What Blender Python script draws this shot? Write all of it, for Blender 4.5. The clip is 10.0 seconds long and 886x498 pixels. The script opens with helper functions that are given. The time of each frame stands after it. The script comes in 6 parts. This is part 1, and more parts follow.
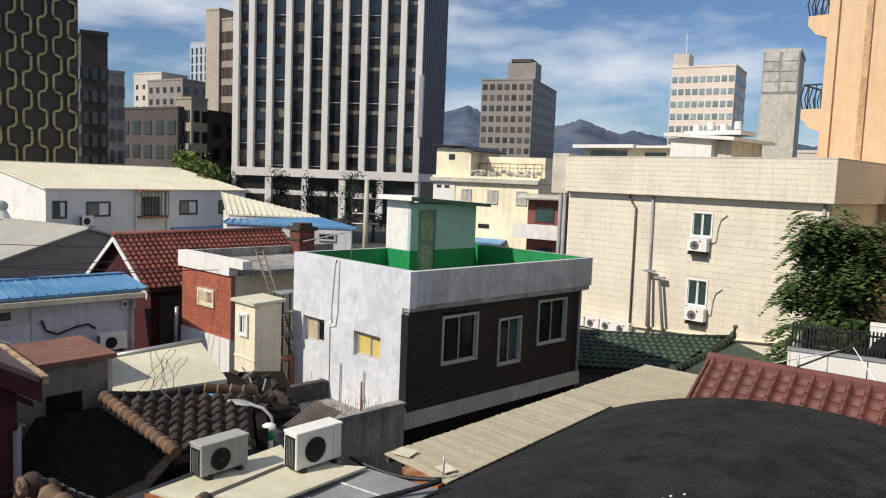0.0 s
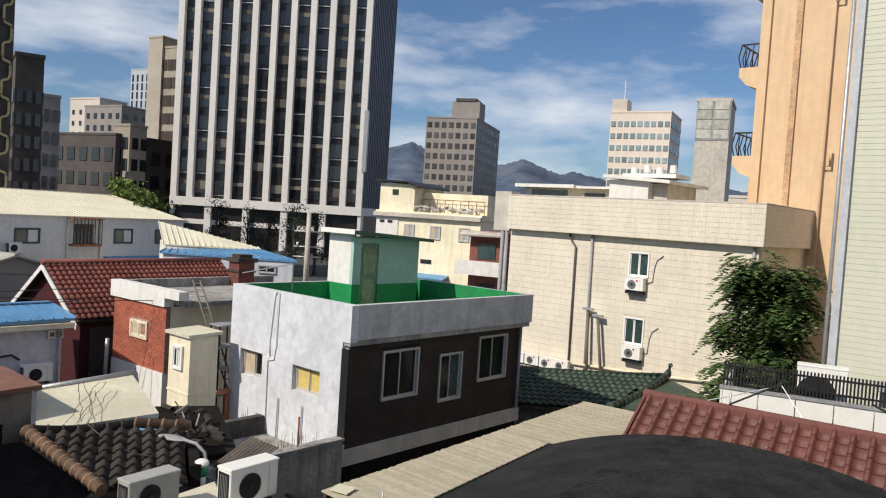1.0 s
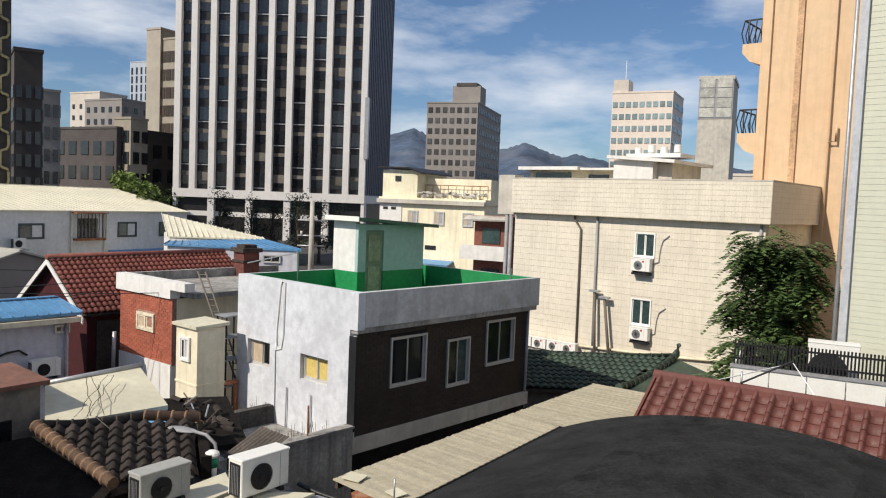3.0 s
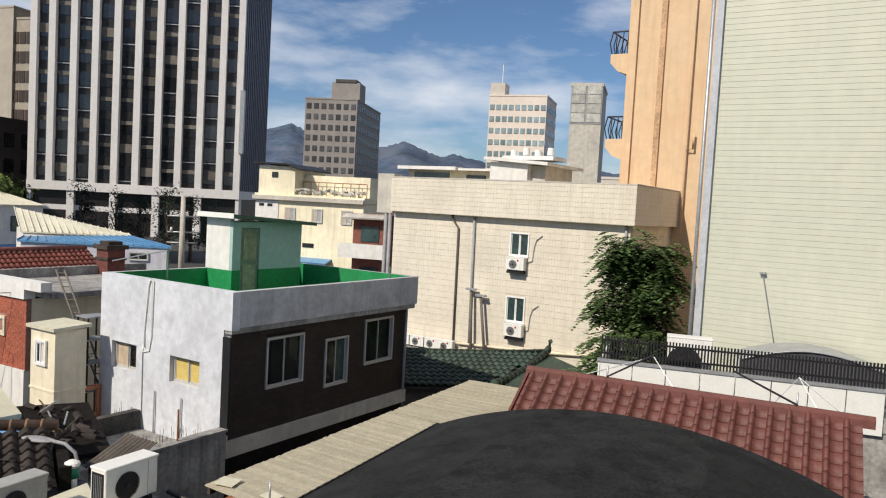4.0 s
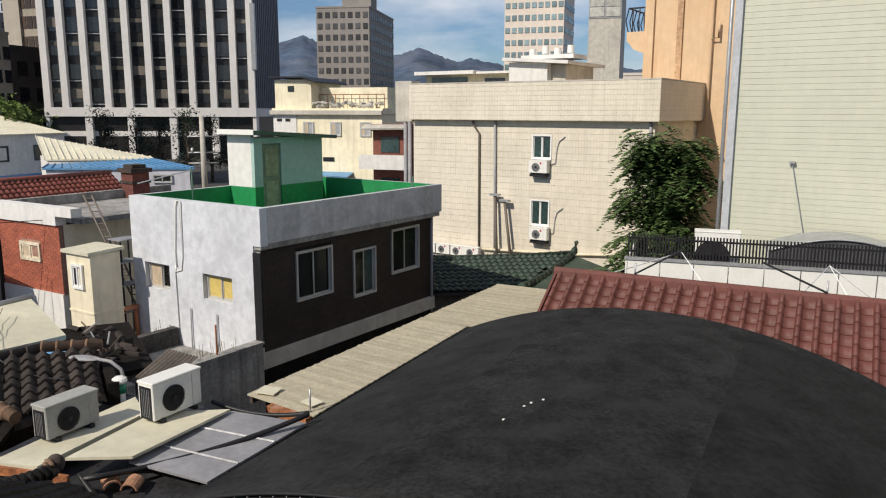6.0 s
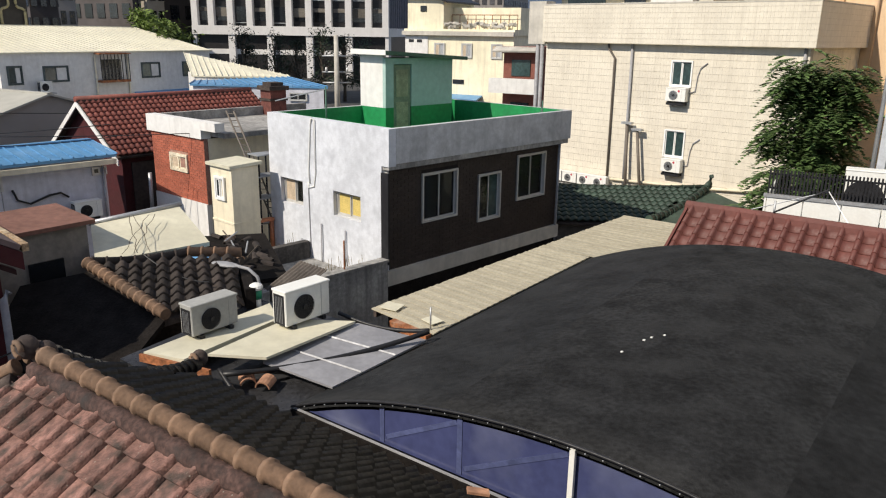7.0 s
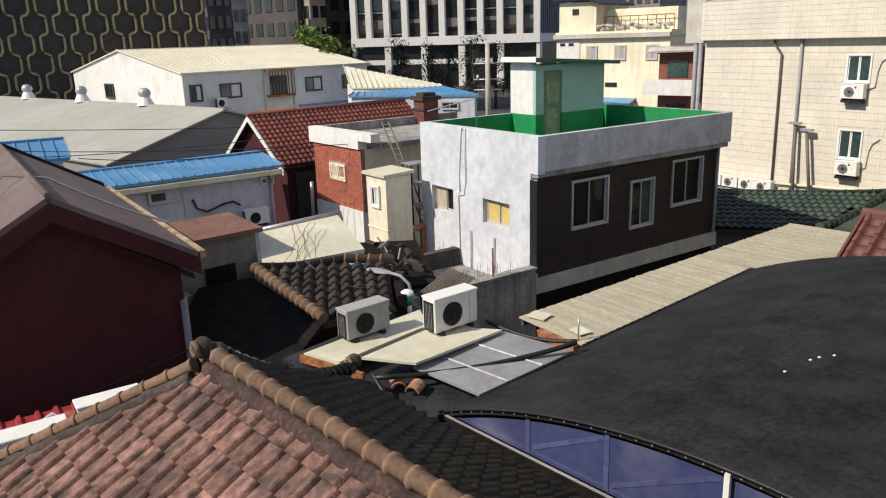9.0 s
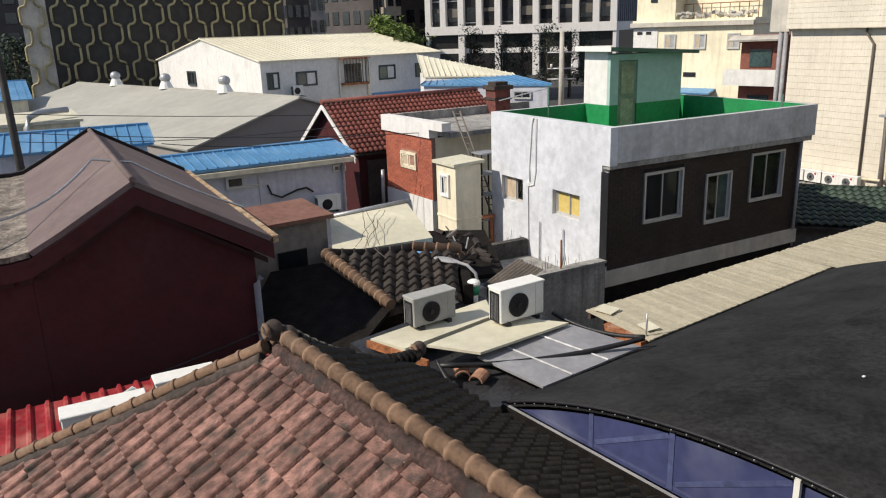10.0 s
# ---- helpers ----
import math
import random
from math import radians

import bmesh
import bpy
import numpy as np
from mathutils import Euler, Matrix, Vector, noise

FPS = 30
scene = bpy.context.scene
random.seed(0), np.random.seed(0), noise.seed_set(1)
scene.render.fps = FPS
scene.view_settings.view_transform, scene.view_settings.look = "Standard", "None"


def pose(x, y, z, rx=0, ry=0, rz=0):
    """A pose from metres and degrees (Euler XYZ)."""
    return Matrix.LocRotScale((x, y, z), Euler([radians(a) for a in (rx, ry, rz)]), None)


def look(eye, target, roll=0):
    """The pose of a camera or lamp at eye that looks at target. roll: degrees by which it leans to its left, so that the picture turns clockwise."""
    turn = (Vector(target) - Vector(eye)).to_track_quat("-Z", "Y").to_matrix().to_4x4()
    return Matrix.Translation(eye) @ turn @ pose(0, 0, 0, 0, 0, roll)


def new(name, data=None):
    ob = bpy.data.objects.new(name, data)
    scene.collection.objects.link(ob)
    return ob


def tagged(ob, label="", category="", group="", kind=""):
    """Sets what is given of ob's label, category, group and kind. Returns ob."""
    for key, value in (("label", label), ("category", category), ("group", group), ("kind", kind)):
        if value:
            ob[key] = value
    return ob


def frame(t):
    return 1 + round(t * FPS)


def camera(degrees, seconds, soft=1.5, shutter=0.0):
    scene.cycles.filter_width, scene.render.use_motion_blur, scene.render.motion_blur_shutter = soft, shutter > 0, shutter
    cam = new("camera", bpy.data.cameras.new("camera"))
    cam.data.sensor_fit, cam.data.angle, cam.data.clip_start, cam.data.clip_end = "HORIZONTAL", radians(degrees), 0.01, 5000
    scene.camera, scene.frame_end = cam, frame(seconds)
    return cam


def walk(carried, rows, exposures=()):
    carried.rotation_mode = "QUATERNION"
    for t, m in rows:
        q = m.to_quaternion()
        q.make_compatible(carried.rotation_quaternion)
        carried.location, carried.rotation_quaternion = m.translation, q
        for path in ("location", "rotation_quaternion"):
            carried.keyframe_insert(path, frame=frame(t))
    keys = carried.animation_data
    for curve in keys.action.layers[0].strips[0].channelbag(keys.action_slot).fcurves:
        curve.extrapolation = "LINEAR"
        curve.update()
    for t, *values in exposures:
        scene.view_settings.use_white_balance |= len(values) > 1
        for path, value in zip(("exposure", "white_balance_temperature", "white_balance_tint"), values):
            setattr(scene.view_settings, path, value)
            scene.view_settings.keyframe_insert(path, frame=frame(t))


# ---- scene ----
cam = camera(61.03, 10.0, soft=1.15)
EYE = 7.5
PATH = [
    (0.0, 0.014, -0.018, -0.006, 0.85, -5.42, -2.20),
    (0.5, 0.003, -0.049, -0.010, -1.98, -3.85, -3.46),
    (1.0, -0.011, -0.041, -0.028, -3.50, -2.48, -3.67),
    (1.5, -0.027, -0.007, -0.031, -2.38, -1.82, -3.64),
    (2.0, -0.036, 0.010, -0.048, 0.16, -2.26, -2.57),
    (2.5, -0.046, 0.049, -0.059, 2.54, -4.00, -2.58),
    (3.0, -0.038, 0.078, -0.055, -3.27, -3.57, -2.27),
    (3.2, -0.055, 0.080, -0.070, -6.01, -2.90, -2.53),
    (4.3, -0.050, 0.032, -0.028, -13.82, -3.93, -2.52),
    (4.5, -0.053, 0.036, -0.032, -14.51, -4.71, -1.80),
    (5.0, -0.057, 0.057, -0.038, -15.24, -6.92, -0.52),
    (5.2, -0.054, 0.057, -0.042, -15.36, -7.56, 0.41),
    (6.3, -0.075, 0.088, -0.091, -7.93, -12.40, -0.49),
    (6.5, -0.078, 0.094, -0.092, -5.55, -14.14, -0.44),
    (7.0, -0.083, 0.077, -0.093, -1.29, -16.02, -0.88),
    (7.5, -0.069, 0.116, -0.072, 3.63, -16.49, -1.19),
    (8.0, -0.050, 0.090, -0.051, 5.30, -16.19, 0.07),
    (8.5, -0.055, 0.068, -0.040, 7.69, -16.06, 0.96),
    (9.0, -0.056, 0.053, -0.024, 9.78, -15.56, 1.73),
    (9.5, -0.056, 0.042, -0.012, 12.56, -15.78, 1.86),
    (10.0, -0.035, 0.033, -0.007, 15.20, -16.22, 1.77),
]
walk(cam, [(t, pose(x, y, EYE + z, 90 + p, r, w)) for t, x, y, z, w, p, r in PATH],
     [(0.0, 0.0), (0.5, -0.10), (1.0, -0.03), (2.0, -0.05), (3.2, 0.02), (4.4, -0.10), (5.2, -0.14), (6.5, -0.05), (7.0, 0.09), (8.0, 0.14), (8.6, 0.06), (10.0, 0.07)])

# ---- world, sun, exposure ----
SUN_ANGLE, SUN_HEIGHT = 213.0, 41.0
world = bpy.data.worlds.new("sky")
scene.world = world
world.use_nodes = True
wn, wl = world.node_tree.nodes, world.node_tree.links
sky = wn.new("ShaderNodeTexSky")
sky.sky_type, sky.sun_disc = "NISHITA", False
sky.sun_elevation, sky.sun_rotation = radians(SUN_HEIGHT), radians(90 - SUN_ANGLE)
sky.air_density, sky.dust_density, sky.ozone_density = 1.0, 0.4, 3.5
co = wn.new("ShaderNodeTexCoord")
mp = wn.new("ShaderNodeMapping")
mp.inputs["Scale"].default_value = (1.6, 1.0, 5.5)
mp.inputs["Rotation"].default_value = (0.0, 0.16, 0.5)
wl.new(co.outputs["Generated"], mp.inputs["Vector"])
cn = wn.new("ShaderNodeTexNoise")
cn.inputs["Scale"].default_value, cn.inputs["Detail"].default_value, cn.inputs["Roughness"].default_value = 2.3, 9.0, 0.56
wl.new(mp.outputs[0], cn.inputs["Vector"])
cr = wn.new("ShaderNodeValToRGB")
cr.color_ramp.elements[0].position, cr.color_ramp.elements[1].position = 0.42, 0.66
cr.color_ramp.elements[1].color = (0.8, 0.8, 0.8, 1)
wl.new(cn.outputs["Fac"], cr.inputs["Fac"])
mixc = wn.new("ShaderNodeMix")
mixc.data_type = "RGBA"
wl.new(cr.outputs["Color"], mixc.inputs["Factor"])
tint = wn.new("ShaderNodeMix")
tint.data_type, tint.blend_type = "RGBA", "MULTIPLY"
tint.inputs["Factor"].default_value = 1.0
tint.inputs["B"].default_value = (0.78, 0.89, 1.03, 1)
wl.new(sky.outputs["Color"], tint.inputs["A"])
wl.new(tint.outputs["Result"], mixc.inputs["A"])
mixc.inputs["B"].default_value = (9.5, 9.9, 10.6, 1)
wb = wn["Background"]
wb.inputs["Strength"].default_value = 0.086
wl.new(mixc.outputs["Result"], wb.inputs["Color"])

sun = new("sun", bpy.data.lights.new("sun", "SUN"))
sun.data.energy, sun.data.angle, sun.data.color = 4.6, radians(0.53), (1.0, 0.905, 0.77)
sa, sh = radians(SUN_ANGLE), radians(SUN_HEIGHT)
sun.matrix_world = look((60 * math.cos(sa), 60 * math.sin(sa), 60 * math.tan(sh)), (0, 0, 0))


# ---- materials ----
MATS = {}


def mat(name, col, rough=0.8, metal=0.0, vary=0.25, scale=1.5, grain=40.0, bump=0.15, stain=None, stain_amount=0.0,
        streak=0.0, rand=0.0, spec=0.4, stain_scale=0.8, speck=0.0):
    """A surface with broad patches, fine grain, optional stains of another colour, downward streaks and piece-to-piece change."""
    if name in MATS:
        return MATS[name]
    m = bpy.data.materials.new(name)
    m.use_nodes = True
    n, l = m.node_tree.nodes, m.node_tree.links
    b = n["Principled BSDF"]
    b.inputs["Roughness"].default_value, b.inputs["Metallic"].default_value = rough, metal
    b.inputs["Specular IOR Level"].default_value = spec
    tc = n.new("ShaderNodeNewGeometry")

    def noise_tex(sc, detail, stretch=None):
        t = n.new("ShaderNodeTexNoise")
        t.inputs["Scale"].default_value, t.inputs["Detail"].default_value = sc, detail
        if stretch:
            q = n.new("ShaderNodeMapping")
            q.inputs["Scale"].default_value = stretch
            l.new(tc.outputs["Position"], q.inputs["Vector"])
            l.new(q.outputs[0], t.inputs["Vector"])
        else:
            l.new(tc.outputs["Position"], t.inputs["Vector"])
        return t.outputs["Fac"]

    def ranged(src, a, c, lo, hi):
        r = n.new("ShaderNodeMapRange")
        for key, val in zip(("From Min", "From Max", "To Min", "To Max"), (a, c, lo, hi)):
            r.inputs[key].default_value = val
        l.new(src, r.inputs["Value"])
        return r.outputs["Result"]

    def times(x, y):
        t = n.new("ShaderNodeMath")
        t.operation = "MULTIPLY"
        l.new(x, t.inputs[0])
        l.new(y, t.inputs[1])
        return t.outputs[0]

    fine = noise_tex(grain, 6)
    f = times(ranged(noise_tex(scale, 5), 0.3, 0.7, 1 - vary, 1 + vary), ranged(fine, 0.25, 0.75, 1 - vary * 0.5, 1 + vary * 0.5))
    f = times(f, ranged(noise_tex(scale * 7, 8), 0.34, 0.66, 1 - vary * 0.8, 1 + vary * 0.8))
    if rand:
        oi = n.new("ShaderNodeObjectInfo")
        f = times(f, ranged(oi.outputs["Random"], 0, 1, 1 - rand, 1 + rand))
        f = times(f, ranged(tc.outputs["Random Per Island"], 0, 1, 1 - rand * 0.7, 1 + rand * 0.7))
    hsv = n.new("ShaderNodeHueSaturation")
    hsv.inputs["Color"].default_value = (*col, 1)
    l.new(f, hsv.inputs["Value"])
    out = hsv.outputs["Color"]
    if stain_amount:
        for amount, src in ((stain_amount, noise_tex(stain_scale, 8)), (streak, noise_tex(1.0, 6, (5.0, 5.0, 0.35)))):
            if not amount:
                continue
            mx = n.new("ShaderNodeMix")
            mx.data_type = "RGBA"
            l.new(ranged(src, 0.5, 0.72, 0, amount), mx.inputs["Factor"])
            l.new(out, mx.inputs["A"])
            mx.inputs["B"].default_value = (*(stain or [c * 0.4 for c in col]), 1)
            out = mx.outputs["Result"]
    if speck:
        vo = n.new("ShaderNodeTexVoronoi")
        vo.inputs["Scale"].default_value = 17.0
        l.new(tc.outputs["Position"], vo.inputs["Vector"])
        mx = n.new("ShaderNodeMix")
        mx.data_type = "RGBA"
        l.new(ranged(vo.outputs["Distance"], 0.05, 0.12, speck, 0.0), mx.inputs["Factor"])
        l.new(out, mx.inputs["A"])
        mx.inputs["B"].default_value = (0.34, 0.31, 0.26, 1)
        out = mx.outputs["Result"]
    l.new(out, b.inputs["Base Color"])
    l.new(ranged(fine, 0.3, 0.7, max(rough - 0.1, 0.03), min(rough + 0.1, 1)), b.inputs["Roughness"])
    if bump:
        bp = n.new("ShaderNodeBump")
        bp.inputs["Strength"].default_value, bp.inputs["Distance"].default_value = bump, 0.01
        l.new(fine, bp.inputs["Height"])
        l.new(bp.outputs["Normal"], b.inputs["Normal"])
    MATS[name] = m
    return m


def glass(name, tint, rough=0.03, see=1.0):
    m = bpy.data.materials.new(name)
    m.use_nodes = True
    b = m.node_tree.nodes["Principled BSDF"]
    b.inputs["Base Color"].default_value = (*tint, 1)
    b.inputs["Roughness"].default_value, b.inputs["Transmission Weight"].default_value = rough, see
    b.inputs["IOR"].default_value = 1.45
    return m


WHITE_PLASTER = mat("white_plaster", (0.60, 0.62, 0.66), 0.9, vary=0.10, scale=0.9, grain=25, bump=0.5, stain=(0.44, 0.455, 0.49), stain_amount=0.7, streak=0.15, stain_scale=2.6)
GREY_PLASTER = mat("grey_painted_render", (0.50, 0.51, 0.52), 0.9, vary=0.12, scale=1.2, grain=30, bump=0.4, stain=(0.25, 0.25, 0.25), stain_amount=0.5, streak=0.35, stain_scale=1.6)
CONCRETE = mat("weathered_concrete", (0.33, 0.32, 0.30), 0.95, vary=0.25, scale=1.5, grain=30, bump=0.6, stain=(0.08, 0.08, 0.08), stain_amount=0.7, streak=0.6)
PALE_CONCRETE = mat("pale_concrete", (0.52, 0.49, 0.43), 0.95, vary=0.15, scale=0.3, grain=8, bump=0.3, stain=(0.3, 0.29, 0.27), stain_amount=0.5, streak=0.4, stain_scale=0.3)
BROWN_TILE = mat("dark_brown_tile", (0.036, 0.026, 0.023), 0.6, vary=0.2, scale=2, grain=40, bump=0.2, rand=0.25)
BROWN_JOINT = mat("dark_mortar", (0.018, 0.015, 0.014), 0.95)
GREEN_COAT = mat("green_roof_coating", (0.018, 0.23, 0.075), 0.45, vary=0.15, scale=1.2, grain=20, bump=0.1, stain=(0.05, 0.13, 0.07), stain_amount=0.4)
MINT = mat("mint_paint", (0.36, 0.49, 0.46), 0.8, vary=0.08, scale=1.0, grain=25, bump=0.2, stain=(0.35, 0.45, 0.42), stain_amount=0.4, streak=0.3)
DARK_GREEN = mat("dark_green_metal", (0.05, 0.12, 0.085), 0.5, vary=0.2, scale=3, grain=30, bump=0.1)
CREAM_PAINT = mat("cream_paint", (0.76, 0.69, 0.52), 0.9, vary=0.08, scale=0.5, grain=15, bump=0.3, stain=(0.42, 0.37, 0.28), stain_amount=0.45, streak=0.4, stain_scale=0.5)
CREAM_TILE = mat("cream_wall_tile", (0.71, 0.655, 0.545), 0.55, vary=0.05, scale=0.7, grain=30, bump=0.06, stain=(0.5, 0.45, 0.37), stain_amount=0.35, streak=0.3, rand=0.012, stain_scale=0.5)
CREAM_JOINT = mat("tile_joint", (0.54, 0.495, 0.415), 0.95, vary=0.1)
WHITE_WALL = mat("white_wall_paint", (0.72, 0.71, 0.685), 0.9, vary=0.07, scale=0.6, grain=15, bump=0.3, stain=(0.40, 0.38, 0.35), stain_amount=0.5, streak=0.22, stain_scale=0.6)
LILAC_WALL = mat("pale_grey_wall", (0.56, 0.56, 0.61), 0.9, vary=0.10, scale=0.7, grain=15, bump=0.3, stain=(0.3, 0.3, 0.33), stain_amount=0.4, streak=0.4)
ROOF_CREAM = mat("cream_metal_roof", (0.74, 0.70, 0.55), 0.5, vary=0.07, scale=0.4, grain=12, bump=0.05, stain=(0.5, 0.46, 0.35), stain_amount=0.4, streak=0.2)
ROOF_GREY = mat("light_grey_metal_roof", (0.40, 0.39, 0.345), 0.55, vary=0.08, scale=0.3, grain=12, bump=0.05, stain=(0.32, 0.31, 0.28), stain_amount=0.5, stain_scale=0.35)
ROOF_BLUE = mat("blue_sheet_metal", (0.10, 0.26, 0.46), 0.42, vary=0.12, scale=0.8, grain=20, bump=0.05, stain=(0.25, 0.36, 0.48), stain_amount=0.4)
RED_TILE = mat("red_roof_tile", (0.24, 0.075, 0.055), 0.7, vary=0.22, scale=1.5, grain=30, bump=0.3, stain=(0.10, 0.04, 0.035), stain_amount=0.5, rand=0.14)
RED_METAL_TILE = mat("red_glazed_roof_tile", (0.125, 0.042, 0.033), 0.6, vary=0.15, scale=1.5, grain=30, bump=0.2, stain=(0.12, 0.05, 0.04), stain_amount=0.5, rand=0.08)
CLAY_TILE = mat("faded_clay_tile", (0.190, 0.103, 0.084), 0.85, vary=0.5, scale=1.8, grain=60, bump=1.0, stain=(0.040, 0.036, 0.030), stain_amount=1.0, rand=0.30, stain_scale=6.0, speck=0.6)
RIDGE_TILE = mat("tan_ridge_tile", (0.19, 0.118, 0.075), 0.85, vary=0.22, scale=3, grain=30, bump=0.4, stain=(0.12, 0.10, 0.08), stain_amount=0.6, rand=0.14)
MORTAR = mat("dark_ridge_mortar", (0.06, 0.045, 0.038), 0.95, vary=0.4, scale=3, grain=20, bump=0.8, stain=(0.05, 0.04, 0.04), stain_amount=0.7)
DARK_TILE = mat("blackened_roof_tile", (0.036, 0.028, 0.024), 0.85, vary=0.35, scale=1.6, grain=25, bump=0.5, stain=(0.03, 0.025, 0.022), stain_amount=0.6, rand=0.35)
# clay tile blackened by soot and by the back slope's shade, both in the colour
SOOT_SHADE_TILE = mat("sooty_shaded_roof_tile", (0.0105, 0.0090, 0.0082), 0.5, vary=0.6, scale=1.6, grain=25, bump=0.5, rand=0.3, spec=0.22)
GREEN_TILE = mat("dark_green_roof_tile", (0.036, 0.058, 0.043), 0.6, vary=0.25, scale=1.5, grain=25, bump=0.3, rand=0.2)
FELT = mat("black_bitumen_felt", (0.0160, 0.0166, 0.0176), 0.9, vary=0.35, scale=1.6, grain=60, bump=0.9, stain=(0.0225, 0.0232, 0.0243), stain_amount=0.8, stain_scale=1.4, rand=0.10, spec=0.14)
# same felt with its view-dependent sheen put into a lighter colour
FELT_SHEEN = mat("sheen_lightened_bitumen_felt", (0.0205, 0.0215, 0.0230), 0.9, vary=0.3, scale=1.6, grain=60, bump=0.9, stain=(0.029, 0.030, 0.0315), stain_amount=0.8, stain_scale=1.4, rand=0.08, spec=0.14)
FELT_GRIT = mat("granulated_bitumen_felt", (0.0180, 0.0185, 0.0193), 0.95, vary=0.42, scale=2.4, grain=45, bump=1.0, stain=(0.030, 0.0305, 0.0312), stain_amount=0.7, stain_scale=1.8, rand=0.1, spec=0.14)
SHEET_TAN = mat("weathered_tan_sheet", (0.43, 0.39, 0.29), 0.85, vary=0.12, scale=1.5, grain=26, bump=0.3, stain=(0.27, 0.24, 0.17), stain_amount=0.6, rand=0.12, stain_scale=1.5)
SHEET_PALE = mat("pale_cream_sheet", (0.60, 0.57, 0.44), 0.7, vary=0.08, scale=1.0, grain=20, bump=0.1, stain=(0.42, 0.39, 0.29), stain_amount=0.4)
GREY_SHEET = mat("grey_waterproof_sheet", (0.27, 0.27, 0.285), 0.5, vary=0.12, scale=1.5, grain=20, bump=0.2, stain=(0.12, 0.12, 0.13), stain_amount=0.4)
RUST = mat("rusty_metal", (0.29, 0.11, 0.045), 0.9, vary=0.4, scale=4, grain=30, bump=0.5, stain=(0.5, 0.42, 0.33), stain_amount=0.6, stain_scale=3)
BRICK = mat("red_brick", (0.36, 0.105, 0.062), 0.9, vary=0.15, scale=2, grain=40, bump=0.4, stain=(0.2, 0.07, 0.05), stain_amount=0.4, rand=0.22)
BRICK_JOINT = mat("brick_mortar", (0.30, 0.17, 0.13), 0.95, vary=0.2)
WINE_WALL = mat("dark_red_wall_paint", (0.055, 0.008, 0.010), 0.75, vary=0.2, scale=0.6, grain=12, bump=0.2, stain=(0.05, 0.014, 0.014), stain_amount=0.5, streak=0.3)
PURPLE_SHINGLE = mat("purple_brown_roof_sheet", (0.145, 0.105, 0.10), 0.8, vary=0.12, scale=1.5, grain=30, bump=0.3, stain=(0.22, 0.175, 0.16), stain_amount=0.5)
RED_SHEET = mat("bright_red_sheet_metal", (0.30, 0.032, 0.04), 0.4, vary=0.2, scale=2, grain=20, bump=0.1, stain=(0.5, 0.25, 0.2), stain_amount=0.5, stain_scale=3)
SHED_WALL = mat("grey_brown_shed_wall", (0.20, 0.18, 0.16), 0.95, vary=0.2, scale=1.0, grain=20, bump=0.3, stain=(0.1, 0.09, 0.08), stain_amount=0.4)
SHED_ROOF = mat("rusty_brown_roof", (0.20, 0.10, 0.075), 0.85, vary=0.2, scale=1.2, grain=20, bump=0.3)
WHITE_METAL = mat("white_enamelled_metal", (0.78, 0.78, 0.74), 0.4, vary=0.04, scale=3, grain=20, bump=0.03, stain=(0.55, 0.52, 0.46), stain_amount=0.3, stain_scale=3)
GREY_METAL = mat("grey_galvanised_metal", (0.42, 0.43, 0.44), 0.45, 0.5, vary=0.12, scale=3, grain=25, bump=0.08)
DARK_METAL = mat("dark_grille_metal", (0.025, 0.025, 0.028), 0.5, 0.3, vary=0.2)
BLACK_PLASTIC = mat("black_cable_sheath", (0.013, 0.013, 0.014), 0.5, vary=0.2)
PIPE_GREY = mat("grey_pipe", (0.30, 0.30, 0.31), 0.6, vary=0.15)
PIPE_BROWN = mat("brown_pipe", (0.14, 0.12, 0.10), 0.6, vary=0.15)
ALU = mat("window_aluminium", (0.55, 0.54, 0.51), 0.4, 0.3, vary=0.06)
PVC = mat("white_window_frame", (0.80, 0.80, 0.78), 0.4, vary=0.04)
DARK_IN = mat("dark_interior", (0.03, 0.03, 0.032), 0.9)
CURTAIN = mat("beige_curtain", (0.50, 0.40, 0.29), 0.9, vary=0.15, scale=4)
YELLOW_PANE = mat("yellow_frosted_pane", (0.62, 0.48, 0.16), 0.3, vary=0.1, scale=5)
TEAL_PANE = mat("teal_reflecting_pane", (0.025, 0.045, 0.045), 0.1, vary=0.3, scale=1.0, rand=0.4, spec=0.8)
DARK_PANE = mat("dark_window_pane", (0.015, 0.017, 0.02), 0.08, vary=0.3, scale=0.6, rand=0.4, spec=0.7)
BLIND = mat("pale_window_blind", (0.10, 0.09, 0.076), 0.8, vary=0.2, scale=0.7, rand=0.45)
TOWER_DARK = mat("black_tower_panel", (0.02, 0.018, 0.018), 0.35, vary=0.2)
TOWER_PIER = mat("white_stone_pier", (0.70, 0.68, 0.66), 0.7, vary=0.05, scale=0.2, grain=4, bump=0.1, stain=(0.5, 0.48, 0.46), stain_amount=0.3, streak=0.2, stain_scale=0.1)
STONE_TAN = mat("tan_stone_cladding", (0.33, 0.29, 0.235), 0.8, vary=0.1, scale=0.15, grain=3, bump=0.1)
ORANGE_WALL = mat("orange_cream_render", (0.66, 0.48, 0.31), 0.9, vary=0.06, scale=0.4, grain=12, bump=0.2, stain=(0.52, 0.33, 0.19), stain_amount=0.4, streak=0.35, stain_scale=0.4)
SIDING = mat("pale_green_cream_siding", (0.52, 0.53, 0.43), 0.5, vary=0.03, scale=0.5, grain=10, bump=0.03, stain=(0.62, 0.62, 0.5), stain_amount=0.25, streak=0.2)
GOLD = mat("gold_lattice", (0.36, 0.31, 0.17), 0.6, 0.05, vary=0.15, scale=0.5, grain=5, bump=0.0)
